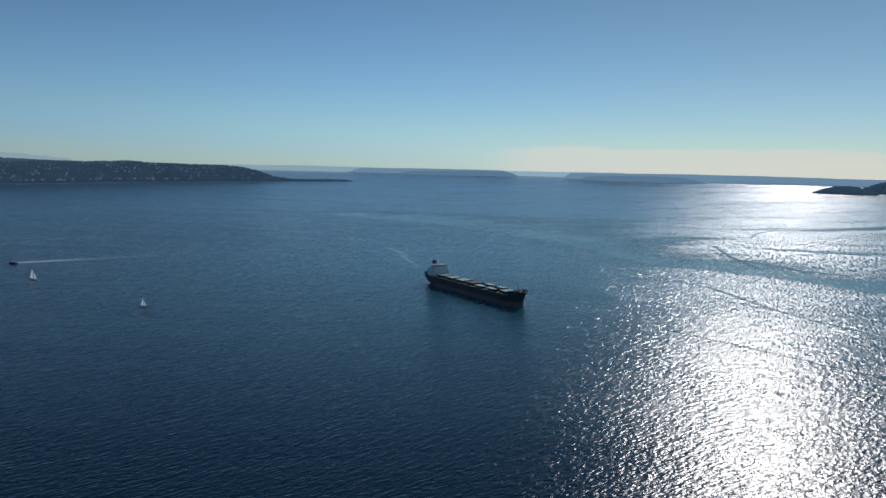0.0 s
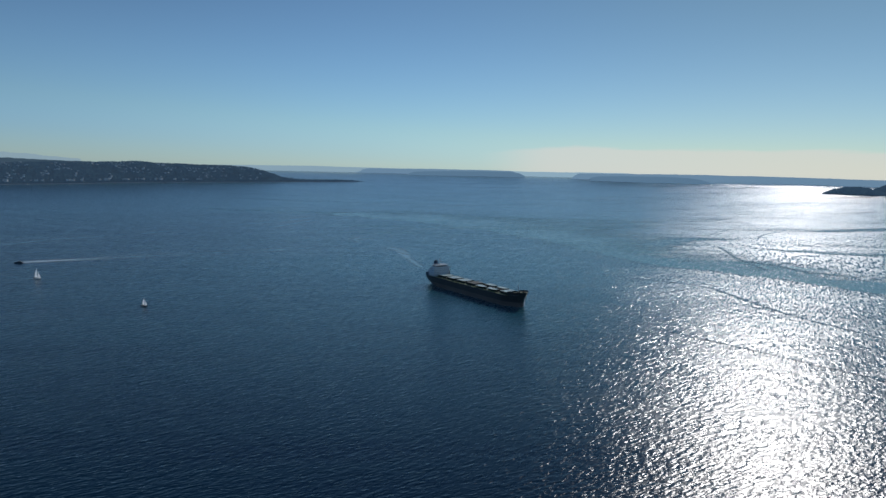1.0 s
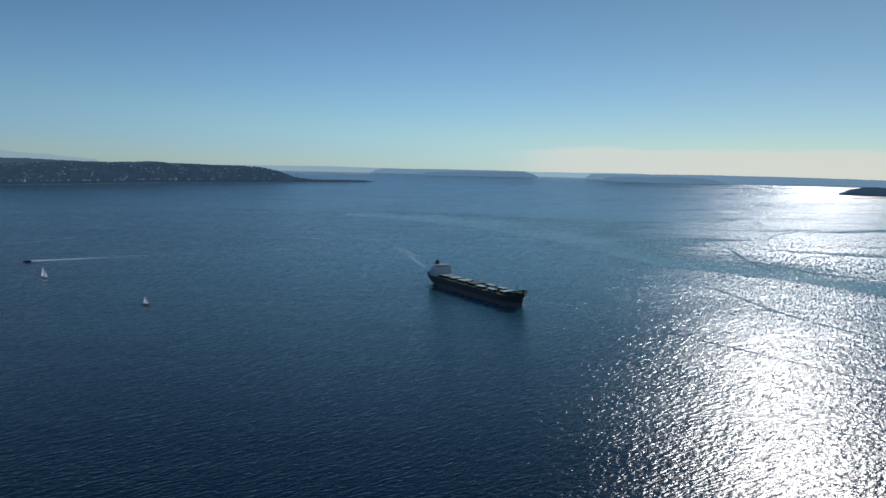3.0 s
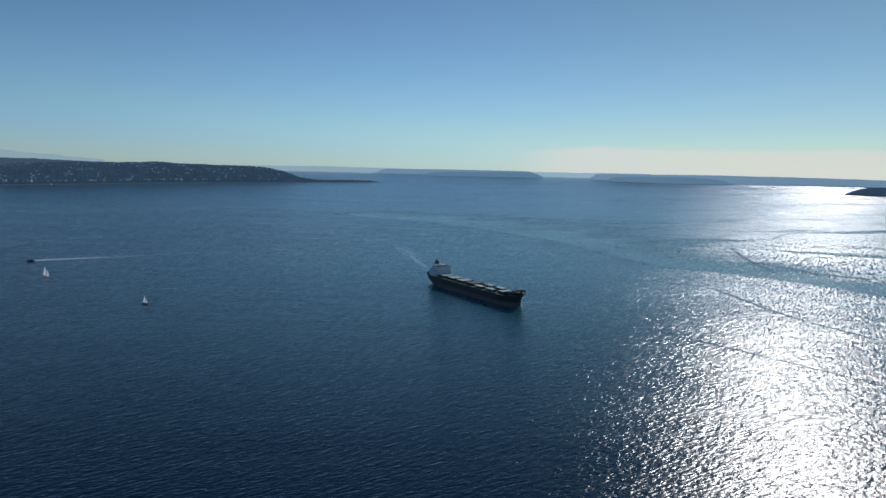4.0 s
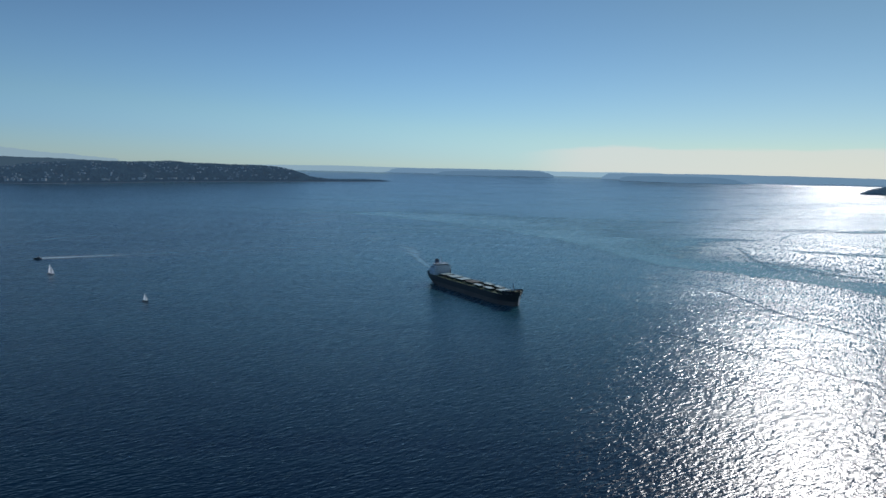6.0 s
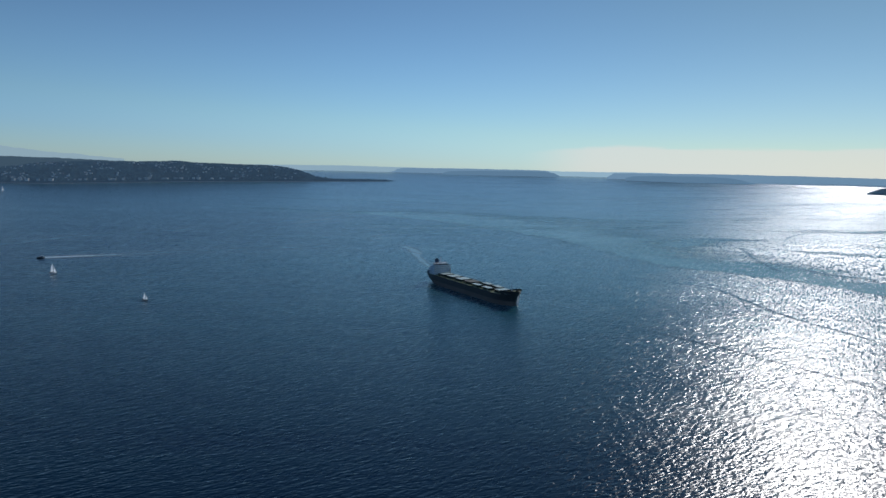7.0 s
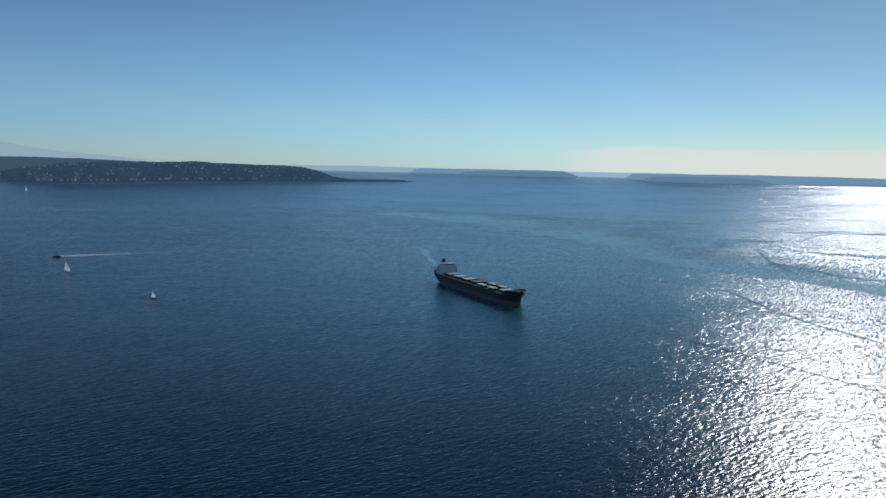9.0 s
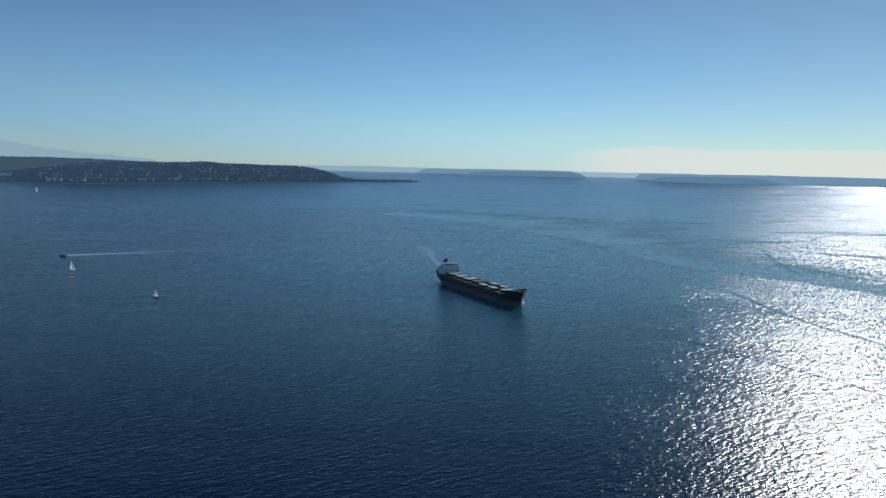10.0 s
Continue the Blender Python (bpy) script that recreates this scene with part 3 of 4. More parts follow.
islet("ground_islet", [(27.85, 69), (28.2, 77), (28.9, 93), (29.6, 101), (30.5, 100), (30.9, 90), (31.3, 80), (31.9, 72)], 4235, 60, "low dark wooded islet in the sun glitter", 3)
islet("ground_hill", [(30.9, 84), (31.1, 96), (31.7, 116), (32.3, 132), (33.5, 145), (36, 150), (41, 140)], 4330, 120, "dark wooded hill rising behind the islet", 8)


# ---- the bulk carrier ----
BEAM, MAIN, FORE = 30.0, 12.4, 16.2


def bow_end(z):
    return 88.6 + 5.6 * max(0.0, z / 17.5) ** 2.4


def stern_end(z):
    return -97.0 - 8.0 * min(1.0, max(0.0, z / 6.0)) ** 0.7


def half(x, z):
    """Half the ship's breadth at x along it and height z."""
    k = min(1.0, max(0.0, z / 11))
    entry, run = 30 - 6 * k, 34 - 14 * k
    b = 1.0
    ahead = (bow_end(z) - x) / entry
    if ahead < 1:
        b = (1 - (1 - max(0.0, ahead)) ** (2.0 + 0.1 * k)) ** (0.66 + 0.12 * k)
    behind = (x - stern_end(z)) / run
    if behind < 1:
        least = 0.30 + 0.42 * k
        b = min(b, least + (1 - least) * (1 - (1 - max(0.0, behind)) ** 2))
    return BEAM / 2 * b


STATIONS = [0, .01, .03, .06, .1, .15, .2, .3, .4, .5, .6, .7, .78, .84, .88, .91, .94, .96, .975, .987, .995, 1]


def skin(lows, x0=None):
    """Side plating between heights, port and starboard and across the transom."""
    verts, faces, n = [], [], len(STATIONS)
    for side in (1, -1):
        off = len(verts)
        for z in lows:
            a, b = stern_end(z) if x0 is None else x0, bow_end(z)
            for s in STATIONS:
                x = a + (b - a) * s
                verts.append((x, side * half(x, z), z))
        for i in range(len(lows) - 1):
            for j in range(n - 1):
                q = off + i * n + j
                faces.append((q, q + 1, q + n + 1, q + n) if side < 0 else (q, q + n, q + n + 1, q + 1))
    other = len(lows) * n
    for i in range(len(lows) - 1):
        a, b = i * n, (i + 1) * n
        faces.append((a, other + a, other + b, b))
    return verts, faces


def plate(z, x0, x1, inset, count=40):
    verts, faces = [], []
    for i in range(count + 1):
        x = x0 + (x1 - x0) * i / count
        h = max(0.02, half(x, z) - inset)
        verts += [(x, h, z), (x, -h, z)]
    for i in range(count):
        a = 2 * i
        faces.append((a, a + 1, a + 3, a + 2))
    return verts, faces


def rail(points, height, parent, posts):
    bm = bmesh.new()
    for a, b in zip(points, points[1:]):
        for z in (0.55, height):
            tube(bm, (a[0], a[1], a[2] + z), (b[0], b[1], b[2] + z), 0.05, sides=4)
        length = math.hypot(b[0] - a[0], b[1] - a[1])
        for k in range(int(length / posts) + 1):
            t = min(1.0, k * posts / length)
            x, y, z = (a[i] + (b[i] - a[i]) * t for i in range(3))
            tube(bm, (x, y, z), (x, y, z + height), 0.05, sides=4)
    return part("railing", bm, STEEL, parent)


def hatch(ship, x, state):
    w, l = 7.6, 7.6
    bm = bmesh.new()
    box(bm, x - l, x + l, -w, -w + 0.5, MAIN, MAIN + 1.7)
    box(bm, x - l, x + l, w - 0.5, w, MAIN, MAIN + 1.7)
    box(bm, x - l, x - l + 0.5, -w + 0.5, w - 0.5, MAIN, MAIN + 1.7)
    box(bm, x + l - 0.5, x + l, -w + 0.5, w - 0.5, MAIN, MAIN + 1.7)
    for k in range(5):
        xx = x - l + 0.6 + k * (2 * l - 1.2) / 4
        for y in (-w - 0.35, w + 0.05):
            box(bm, xx - 0.12, xx + 0.12, y, y + 0.3, MAIN, MAIN + 1.6)
    part("hatch_coaming", bm, COVER_SIDE, ship)
    if state == "open":
        # near-black slab in place of the shade down in the open hold
        part("hold_shade_slab", box(bmesh.new(), x - l + 0.5, x + l - 0.5, -w + 0.5, w - 0.5, MAIN + 0.05, MAIN + 0.25), HOLD, ship)
    gap = {"closed": 0.0, "rusty": 0.0, "open": 3.9}[state]
    top = RUST if state == "rusty" else COVER
    for side in (-1, 1):
        a, b = side * (0.03 + gap), side * (w + 0.35 + gap)
        y0, y1 = min(a, b), max(a, b)
        cover = part("hatch_cover", box(bmesh.new(), x - l - 0.3, x + l + 0.3, y0, y1, MAIN + 1.7, MAIN + 2.55, 0.08), COVER_SIDE, ship, "hatch cover panel")
        part("cover_top", box(bmesh.new(), x - l - 0.2, x + l + 0.2, y0 + 0.1, y1 - 0.1, MAIN + 2.55, MAIN + 2.72, 0.03), top, cover, "sunlit painted top plate")


def superstructure(ship):
    tiers = ((-94.5, -81, 13.4, 2.9), (-94, -81.2, 13.0, 2.7), (-93.5, -81.4, 12.7, 2.7), (-93, -81.6, 12.4, 2.7))
    z = MAIN
    house = None
    for i, (a, b, w, h) in enumerate(tiers):
        level_ob = part("deckhouse_tier", box(bmesh.new(), a, b, -w, w, z, z + h, 0.15), WHITE, ship, "white deckhouse tier")
        part("deck_edge", box(bmesh.new(), a - 0.9, b + 0.5, -w - 0.8, w + 0.8, z + h, z + h + 0.14), WHITE, level_ob)
        for k in range(9):
            y = -w + 1.8 + k * (2 * w - 3.6) / 8
            part("window", box(bmesh.new(), b - 0.05, b + 0.06, y - 0.28, y + 0.28, z + 1.3, z + 2.0), GLASS, level_ob)
        for k in range(5):
            x = a + 2 + k * (b - a - 4) / 4
            part("window", box(bmesh.new(), x - 0.28, x + 0.28, -w - 0.06, -w + 0.05, z + 1.2, z + 2.1), GLASS, level_ob)
        z += h + 0.14
    bridge = part("bridge", box(bmesh.new(), -91.4, -82, -9.5, 9.5, z, z + 3.0, 0.15), WHITE, ship, "white wheelhouse")
    part("bridge_window", box(bmesh.new(), -82.05, -81.9, -9.0, 9.0, z + 1.3, z + 2.4), GLASS, bridge)
    part("bridge_window", box(bmesh.new(), -90.4, -82.4, -9.56, -9.4, z + 1.3, z + 2.4), GLASS, bridge)
    for side in (-1, 1):
        y0, y1 = sorted((side * 9.5, side * 15.2))
        wing = part("bridge_wing", box(bmesh.new(), -85.9, -82.2, y0, y1, z - 0.25, z, 0.05), WHITE, ship)
        part("wing_bulwark", box(bmesh.new(), -82.35, -82.2, y0, y1, z, z + 1.2), WHITE, wing)
        part("wing_strut", tube(bmesh.new(), (-83.9, side * 14.5, z - 0.2), (-83.9, side * 11.2, z - 2.7), 0.15), WHITE, wing)
    part("bridge_roof", box(bmesh.new(), -92.4, -81.4, -10.3, 10.3, z + 3.0, z + 3.25, 0.06), BRIGHT, bridge)
    top = z + 3.25
    rail([(-92.2, -10, top), (-81.6, -10, top), (-81.6, 10, top), (-92.2, 10, top), (-92.2, -10, top)], 1.1, bridge, 2.0)
    bm = tube(bmesh.new(), (-87.4, 0, top), (-87.4, 0, top + 9.0), 1.0, 0.55)
    tube(bm, (-87.4, -2.4, top + 5.5), (-87.4, 2.4, top + 5.5), 0.1)
    tube(bm, (-87.4, 0, top + 4), (-85.6, 0, top + 4), 0.14)
    tube(bm, (-89, 1.0, top), (-87.4, 0, top + 5), 0.12)
    tube(bm, (-89, -1.0, top), (-87.4, 0, top + 5), 0.12)
    mast = part("radar_mast", bm, BRIGHT, ship)
    part("radar_scanner", box(bmesh.new(), -85.9, -85.4, -1.9, 1.9, top + 4.2, top + 4.6, 0.08), STEEL, mast)
    # engine casing and funnel
    part("engine_casing", box(bmesh.new(), -100.2, -94.6, -6.5, 6.5, MAIN, MAIN + 10.5, 0.2), BRIGHT, ship)
    rings = []
    for zz, grow in ((MAIN + 10.5, 1.0), (MAIN + 14.5, 0.97), (MAIN + 18.6, 0.93)):
        rings.append([(-97.0 + 3.2 * grow * math.cos(a), 2.9 * grow * math.sin(a), zz) for a in [6.2832 * k / 16 for k in range(16)]])
    funnel = part("funnel", as_bm(*loft(rings)), BLUE, ship, "dark blue funnel", smooth=False)
    part("funnel_cap", tube(bmesh.new(), (-97.0, 0, MAIN + 18.6), (-97.0, 0, MAIN + 19.2), 2.5, sides=16), HULL_BLACK, funnel)
    for y in (-0.9, 0.0, 0.9):
        part("exhaust_pipe", tube(bmesh.new(), (-97.0, y, MAIN + 19.2), (-97.4, y, MAIN + 20.4), 0.35), HULL_BLACK, funnel)
    # lifeboats in davits beside the casing
    for side in (-1, 1):
        rings = []
        for t in np.linspace(0, 1, 9):
            k = math.sin(math.pi * (0.06 + 0.88 * t)) ** 0.6
            rings.append([(-100.6 + 6.5 * t, side * 10 + 1.25 * k * math.cos(a), MAIN + 6.6 + 1.3 * k * math.sin(a)) for a in [6.2832 * q / 10 for q in range(10)]])
        boat = part("lifeboat", as_bm(*loft(rings)), BRIGHT if side < 0 else ORANGE, ship, smooth=True)
        for x in (-99.4, -95.6):
            bm = tube(bmesh.new(), (x, side * 8.4, MAIN), (x, side * 8.6, MAIN + 7.6), 0.22)
            tube(bm, (x, side * 8.6, MAIN + 7.6), (x, side * 10, MAIN + 8.6), 0.2)
            part("davit", bm, WHITE, boat)
    # stores crane ahead of the house
    bm = tube(bmesh.new(), (-79.4, 11.5, MAIN), (-79.4, 11.5, MAIN + 7), 0.45, 0.4)
    tube(bm, (-79.4, 11.5, MAIN + 7), (-75.4, 10.2, MAIN + 9), 0.3, 0.18)
    part("stores_crane", bm, GEAR, ship)
    part("poop_house", box(bmesh.new(), -101.4, -100.3, -6, 6, MAIN, MAIN + 2.6, 0.1), WHITE, ship)
    for y in (-8, 8):
        part("mooring_winch", tube(bmesh.new(), (-101.2, y - 1.3, MAIN + 0.9), (-101.2, y + 1.3, MAIN + 0.9), 0.8, sides=12), GEAR, ship)


def bulk_carrier():
    ship = tagged(new("bulk_carrier"), "black-hulled bulk carrier with cream hatch covers riding high on blue sea", "cargo ship")
    part("lower_hull", as_bm(*skin([-4.0, -2.0, 0.0, 1.8, 3.6, 5.4])), HULL_RED, ship, "dull red-brown antifouling", True)
    part("topside", as_bm(*skin([5.4, 7.0, 8.8, 10.6, MAIN])), HULL_BLACK, ship, "black topside plating", True)
    part("main_deck", as_bm(*plate(MAIN - 0.02, stern_end(MAIN) + 0.1, 77.0, 0.05)), DECK, ship, "olive-cream painted deck")
    # pale strip round the stem: sun on the bow, painted in as colour
    rings = []
    for z in np.linspace(0.2, 12.2, 13):
        reach = 2.6 + 2.2 * math.sin(math.pi * z / 13.0)
        rings.append([(x, half(x, z) + 0.07, z) for x in np.linspace(bow_end(z) - reach, bow_end(z) - 0.02, 8)])
    part("sunlit_bow_strip", as_bm(*loft(rings, closed=False, caps=False)), SUNLIT_BOW, ship, "pale strip at the stem painted in as sunlit plating", True)
    # gunwale bar along both sides
    for side in (-1, 1):
        rings = []
        for i in range(41):
            x = stern_end(MAIN) + 0.4 + (76 - stern_end(MAIN)) * i / 40
            y = side * (half(x, MAIN) - 0.12)
            rings.append([(x, y - 0.12, MAIN), (x, y + 0.12, MAIN), (x, y + 0.12, MAIN + 0.3), (x, y - 0.12, MAIN + 0.3)])
        part("gunwale", as_bm(*loft(rings)), HULL_BLACK, ship)
        pts = []
        for i in range(15):
            x = -80 + (75 + 80) * i / 14
            pts.append((x, side * (half(x, MAIN) - 0.3), MAIN))
        rail(pts, 1.1, ship, 2.5)
    # yellow strips along each side, painted in as the sunlit deck edge, with bollards between
    for side in (-1, 1):
        for k, x in enumerate((-78.5, -64, -51, -38, -24, -11, 2, 16, 29, 42, 55)):
            reach = (11.0, 9.5, 11.5, 10.0)[k % 4]
            y0, y1 = sorted((side * 11.4, side * (13.9 - 0.5 * (k % 2))))
            part("sunlit_deck_strip", box(bmesh.new(), x, x + reach, y0, y1, MAIN, MAIN + 0.12), SUNLIT_EDGE, ship, "yellow-cream strip painted in as sunlit deck")
            part("bollard", tube(bmesh.new(), (x + reach + 0.8, side * 13.4, MAIN), (x + reach + 0.8, side * 13.4, MAIN + 0.9), 0.4, sides=8), GEAR, ship)
    # raised plating round the poop
    rings = []
    for z in (MAIN, MAIN + 1.6, MAIN + 3.2):
        line = []
        for x in np.linspace(-92.0, stern_end(MAIN), 9):
            line.append((x, -half(x, MAIN) + 0.02, z))
        for x in np.linspace(stern_end(MAIN), -92.0, 9):
            line.append((x, half(x, MAIN) - 0.02, z))
        rings.append(line)
    part("poop_bulwark", as_bm(*loft(rings, closed=False, caps=False)), BLUE, ship, "dark blue raised plating at the stern")
    # forecastle with its bulwark
    lows = [MAIN, 13.6, 14.9, FORE, FORE + 1.4]
    verts, faces = skin(lows, 76.0)
    part("forecastle", as_bm(verts, faces), HULL_BLACK, ship, "black raised bow plating", True)
    part("forecastle_deck", as_bm(*plate(FORE, 76.05, bow_end(FORE) - 0.15, 0.25, 24)), DECK, ship)
    part("breakwater", box(bmesh.new(), 75.6, 76.0, -13.6, 13.6, FORE - 0.1, FORE + 1.2), WHITE, ship)
    bm = tube(bmesh.new(), (79, 0, FORE), (79, 0, FORE + 10.0), 0.85, 0.5)
    tube(bm, (79, -1.6, FORE + 6.4), (79, 1.6, FORE + 6.4), 0.12)
    part("foremast", bm, BRIGHT, ship, "white foremast")
    for y in (-4.2, 4.2):
        bm = tube(bmesh.new(), (84.5, y - 1.8, FORE + 1.0), (84.5, y + 1.8, FORE + 1.0), 0.9, sides=12)
        box(bm, 83.4, 85.6, y - 0.5, y + 0.5, FORE, FORE + 1.0)
        part("windlass", bm, GEAR, ship)
        part("anchor_chain", tube(bmesh.new(), (85.5, y, FORE + 0.9), (89.5, y * 0.8, FORE + 0.2), 0.16, sides=6), GEAR, ship)
    for side in (-1, 1):
        x, z = 87.0, 11.0
        y = side * (half(x, z) + 0.15)
        bm = tube(bmesh.new(), (x, y, z), (x - 0.2, y, z - 2.6), 0.22)
        tube(bm, (x - 1.2, y, z - 2.1), (x - 0.2, y, z - 2.7), 0.2)
        tube(bm, (x + 0.8, y, z - 2.1), (x - 0.2, y, z - 2.7), 0.2)
        part("anchor", bm, GEAR, ship)
        # unreadable name in pale bars at the bow
        for k, w in enumerate((0.9, 0.7, 0.9, 0.8, 0.6, 0.9)):
            xx = 80.2 + k * 1.25
            yy = side * (half(xx, 14.2) + 0.05)
            box_bm = box(bmesh.new(), xx, xx + w, yy - 0.1, yy + 0.1, 13.9, 14.6)
            part("name_bar", box_bm, STEEL, ship)
    for x, state in zip((-71.5, -50, -27.5, -5, 18, 40.5, 63), ("closed", "closed", "closed", "rusty", "open", "open", "closed")):
        hatch(ship, x, state)
    # deck stores and lockers between the hatches
    for x in (-60.7, -38.7, -16.2, 6.5, 29.2, 51.7):
        part("deck_locker", box(bmesh.new(), x - 1.0, x + 1.0, -4.2, -1.6, MAIN, MAIN + 2.2, 0.08), STEEL, ship)
        part("deck_locker", box(bmesh.new(), x - 0.8, x + 0.8, 2.0, 4.0, MAIN, MAIN + 1.6, 0.08), STEEL, ship)
        part("vent", tube(bmesh.new(), (x, 6.2, MAIN), (x, 6.2, MAIN + 2.4), 0.5, 0.4), GEAR, ship)
    for y in (-12.2, 11.6):
        bm = tube(bmesh.new(), (-78, y, MAIN + 0.55), (74, y, MAIN + 0.55), 0.22, sides=6)
        part("deck_pipe", bm, DECK, ship)
    superstructure(ship)
    ship.matrix_basis = pose(44.1, 857.4, 0, 0, 0, -55.0)
    return ship


bulk_carrier()


# ---- small craft ----
def boat_hull(length, beam, free, bow_rise):
    rings = []
    for t in np.linspace(0, 1, 13):
        x = -length / 2 + length * t
        k = (1 - max(0.0, (t - 0.35) / 0.65) ** 2.2) * (0.72 + 0.28 * min(1, t / 0.35))
        b = max(0.02, beam / 2 * k)
        z = free + bow_rise * t * t
        rings.append([(x, b, z), (x, b * 0.9, z * 0.4), (x, b * 0.55, -0.3), (x, 0, -0.5), (x, -b * 0.55, -0.3), (x, -b * 0.9, z * 0.4), (x, -b, z)])
    return loft(rings)


def sail(corners, belly):
    """A three-cornered sheet of cloth with belly: tack, head, clew."""
    a, b, c = (Vector(p) for p in corners)
    n, verts, index = 10, [], {}
    side = (b - a).cross(c - a).normalized()
    for i in range(n + 1):
        for j in range(n + 1 - i):
            u, v = i / n, j / n
            w = 1 - u - v
            bulge = belly * 4 * v * (1 - u - v + 0.25 * u) * (1 - 0.4 * u)
            verts.append(a * w + b * u + c * v + side * bulge)
            index[i, j] = len(verts) - 1
    faces = []
    for i in range(n):
        for j in range(n - i):
            faces.append((index[i, j], index[i + 1, j], index[i, j + 1]))
            if j < n - i - 1:
                faces.append((index[i + 1, j], index[i + 1, j + 1], index[i, j + 1]))
    return as_bm(verts, faces)


def sailing_boat(label, length, mast, hull_mat, spread, group=""):
    thing = tagged(new("sailing_boat"), label, "sailing boat", group)
    L = length
    part("hull", as_bm(*boat_hull(L, L * 0.3, 0.9, 0.5)), hull_mat, thing, smooth=True)
    part("deck", as_bm(*loft([[(-L * 0.48, L * 0.10, 0.95), (-L * 0.48, -L * 0.10, 0.95)], [(-L * 0.1, L * 0.145, 0.95), (-L * 0.1, -L * 0.145, 0.95)],
                              [(L * 0.2, L * 0.11, 1.1), (L * 0.2, -L * 0.11, 1.1)], [(L * 0.46, 0.1, 1.35), (L * 0.46, -0.1, 1.35)]], closed=False, caps=False)), TEAK, thing)
    cabin = part("cabin", box(bmesh.new(), -L * 0.1, L * 0.22, -L * 0.08, L * 0.08, 0.9, 1.55, 0.15), GEL, thing)
    part("window", box(bmesh.new(), -L * 0.05, L * 0.15, -L * 0.083, L * 0.083, 1.15, 1.35), GLASS, cabin)
    part("mast", tube(bmesh.new(), (L * 0.08, 0, 0.9), (L * 0.06, 0, mast), 0.12, 0.07), SPAR, thing)
    a = radians(spread)
    end = Vector((L * 0.07 - L * 0.36 * math.cos(a), -L * 0.36 * math.sin(a), 2.1))
    part("boom", tube(bmesh.new(), (L * 0.07, 0, 2.1), end, 0.08), SPAR, thing)
    part("mainsail", sail(((L * 0.06, 0, 2.2), (L * 0.055, 0, mast - 0.2), (end.x, end.y, 2.25)), 0.5), SAIL, thing, "white mainsail")
    part("jib", sail(((L * 0.50, 0, 1.5), (L * 0.20, 0, mast * 0.68), (L * 0.21, -L * 0.10, 1.9)), 0.4), SAIL, thing, "white jib")
    part("forestay", tube(bmesh.new(), (L * 0.50, 0, 1.4), (L * 0.07, 0, mast * 0.95), 0.03, sides=4), SPAR, thing)
    part("rudder", box(bmesh.new(), -L * 0.5, -L * 0.46, -0.05, 0.05, -0.5, 0.7), hull_mat, thing)
    return thing


def motor_boat(label, length):
    thing = tagged(new("motor_boat"), label, "motor boat")
    L = length
    part("hull", as_bm(*boat_hull(L, L * 0.3, 1.3, 1.0)), NAVY, thing, "dark hull", True)
    part("deck", as_bm(*loft([[(-L * 0.48, L * 0.10, 1.35), (-L * 0.48, -L * 0.10, 1.35)], [(0, L * 0.14, 1.6), (0, -L * 0.14, 1.6)], [(L * 0.46, 0.1, 2.3), (L * 0.46, -0.1, 2.3)]],
                             closed=False, caps=False)), GEL, thing)
    cabin = part("cabin", box(bmesh.new(), -L * 0.28, L * 0.18, -L * 0.11, L * 0.11, 1.4, 3.3, 0.25), BRIGHT, thing, "white cabin")
    part("window", box(bmesh.new(), -L * 0.24, L * 0.15, -L * 0.114, L * 0.114, 2.2, 2.9), GLASS, cabin)
    part("windscreen", box(bmesh.new(), L * 0.172, L * 0.186, -L * 0.09, L * 0.09, 2.2, 2.9), GLASS, cabin)
    part("flybridge", box(bmesh.new(), -L * 0.22, L * 0.02, -L * 0.09, L * 0.09, 3.3, 4.2, 0.15), GEL, thing)
    part("mast", tube(bmesh.new(), (-L * 0.12, 0, 4.2), (-L * 0.15, 0, 6.0), 0.07), SPAR, thing)
    return thing


def on_sea(x, y, heading):
    return pose(x, y, sea_z(x, y), 0, 0, heading)


sailing_boat("white sailing boat under full white sails, dark water around it", 12.0, 15.5, GEL, 14).matrix_basis = on_sea(-539, 886, -8) @ pose(0, 0, 0, 5)
sailing_boat("small sailing boat with dark hull and two white sails", 8.0, 10.5, NAVY, 12).matrix_basis = on_sea(-327, 734, -10) @ pose(0, 0, 0, 4)
motor_boat("dark-hulled motor boat with a white cabin towing a white wake", 11.5).matrix_basis = on_sea(-648, 1018, 218)
sailing_boat("distant white sailing boat off the headland", 16, 20, GEL, 12).matrix_basis = on_sea(-1925, 2628, -22)
sailing_boat("tiny far sailing boat close under the shore", 8, 9.5, GEL, 12).matrix_basis = on_sea(-1930, 3095, -20)
motor_boat("small dark far motor boat in the glitter", 22.0).matrix_basis = on_sea(1818, 4175, 170)


# ---- wakes and slicks on the water ----
RIBBONS = []


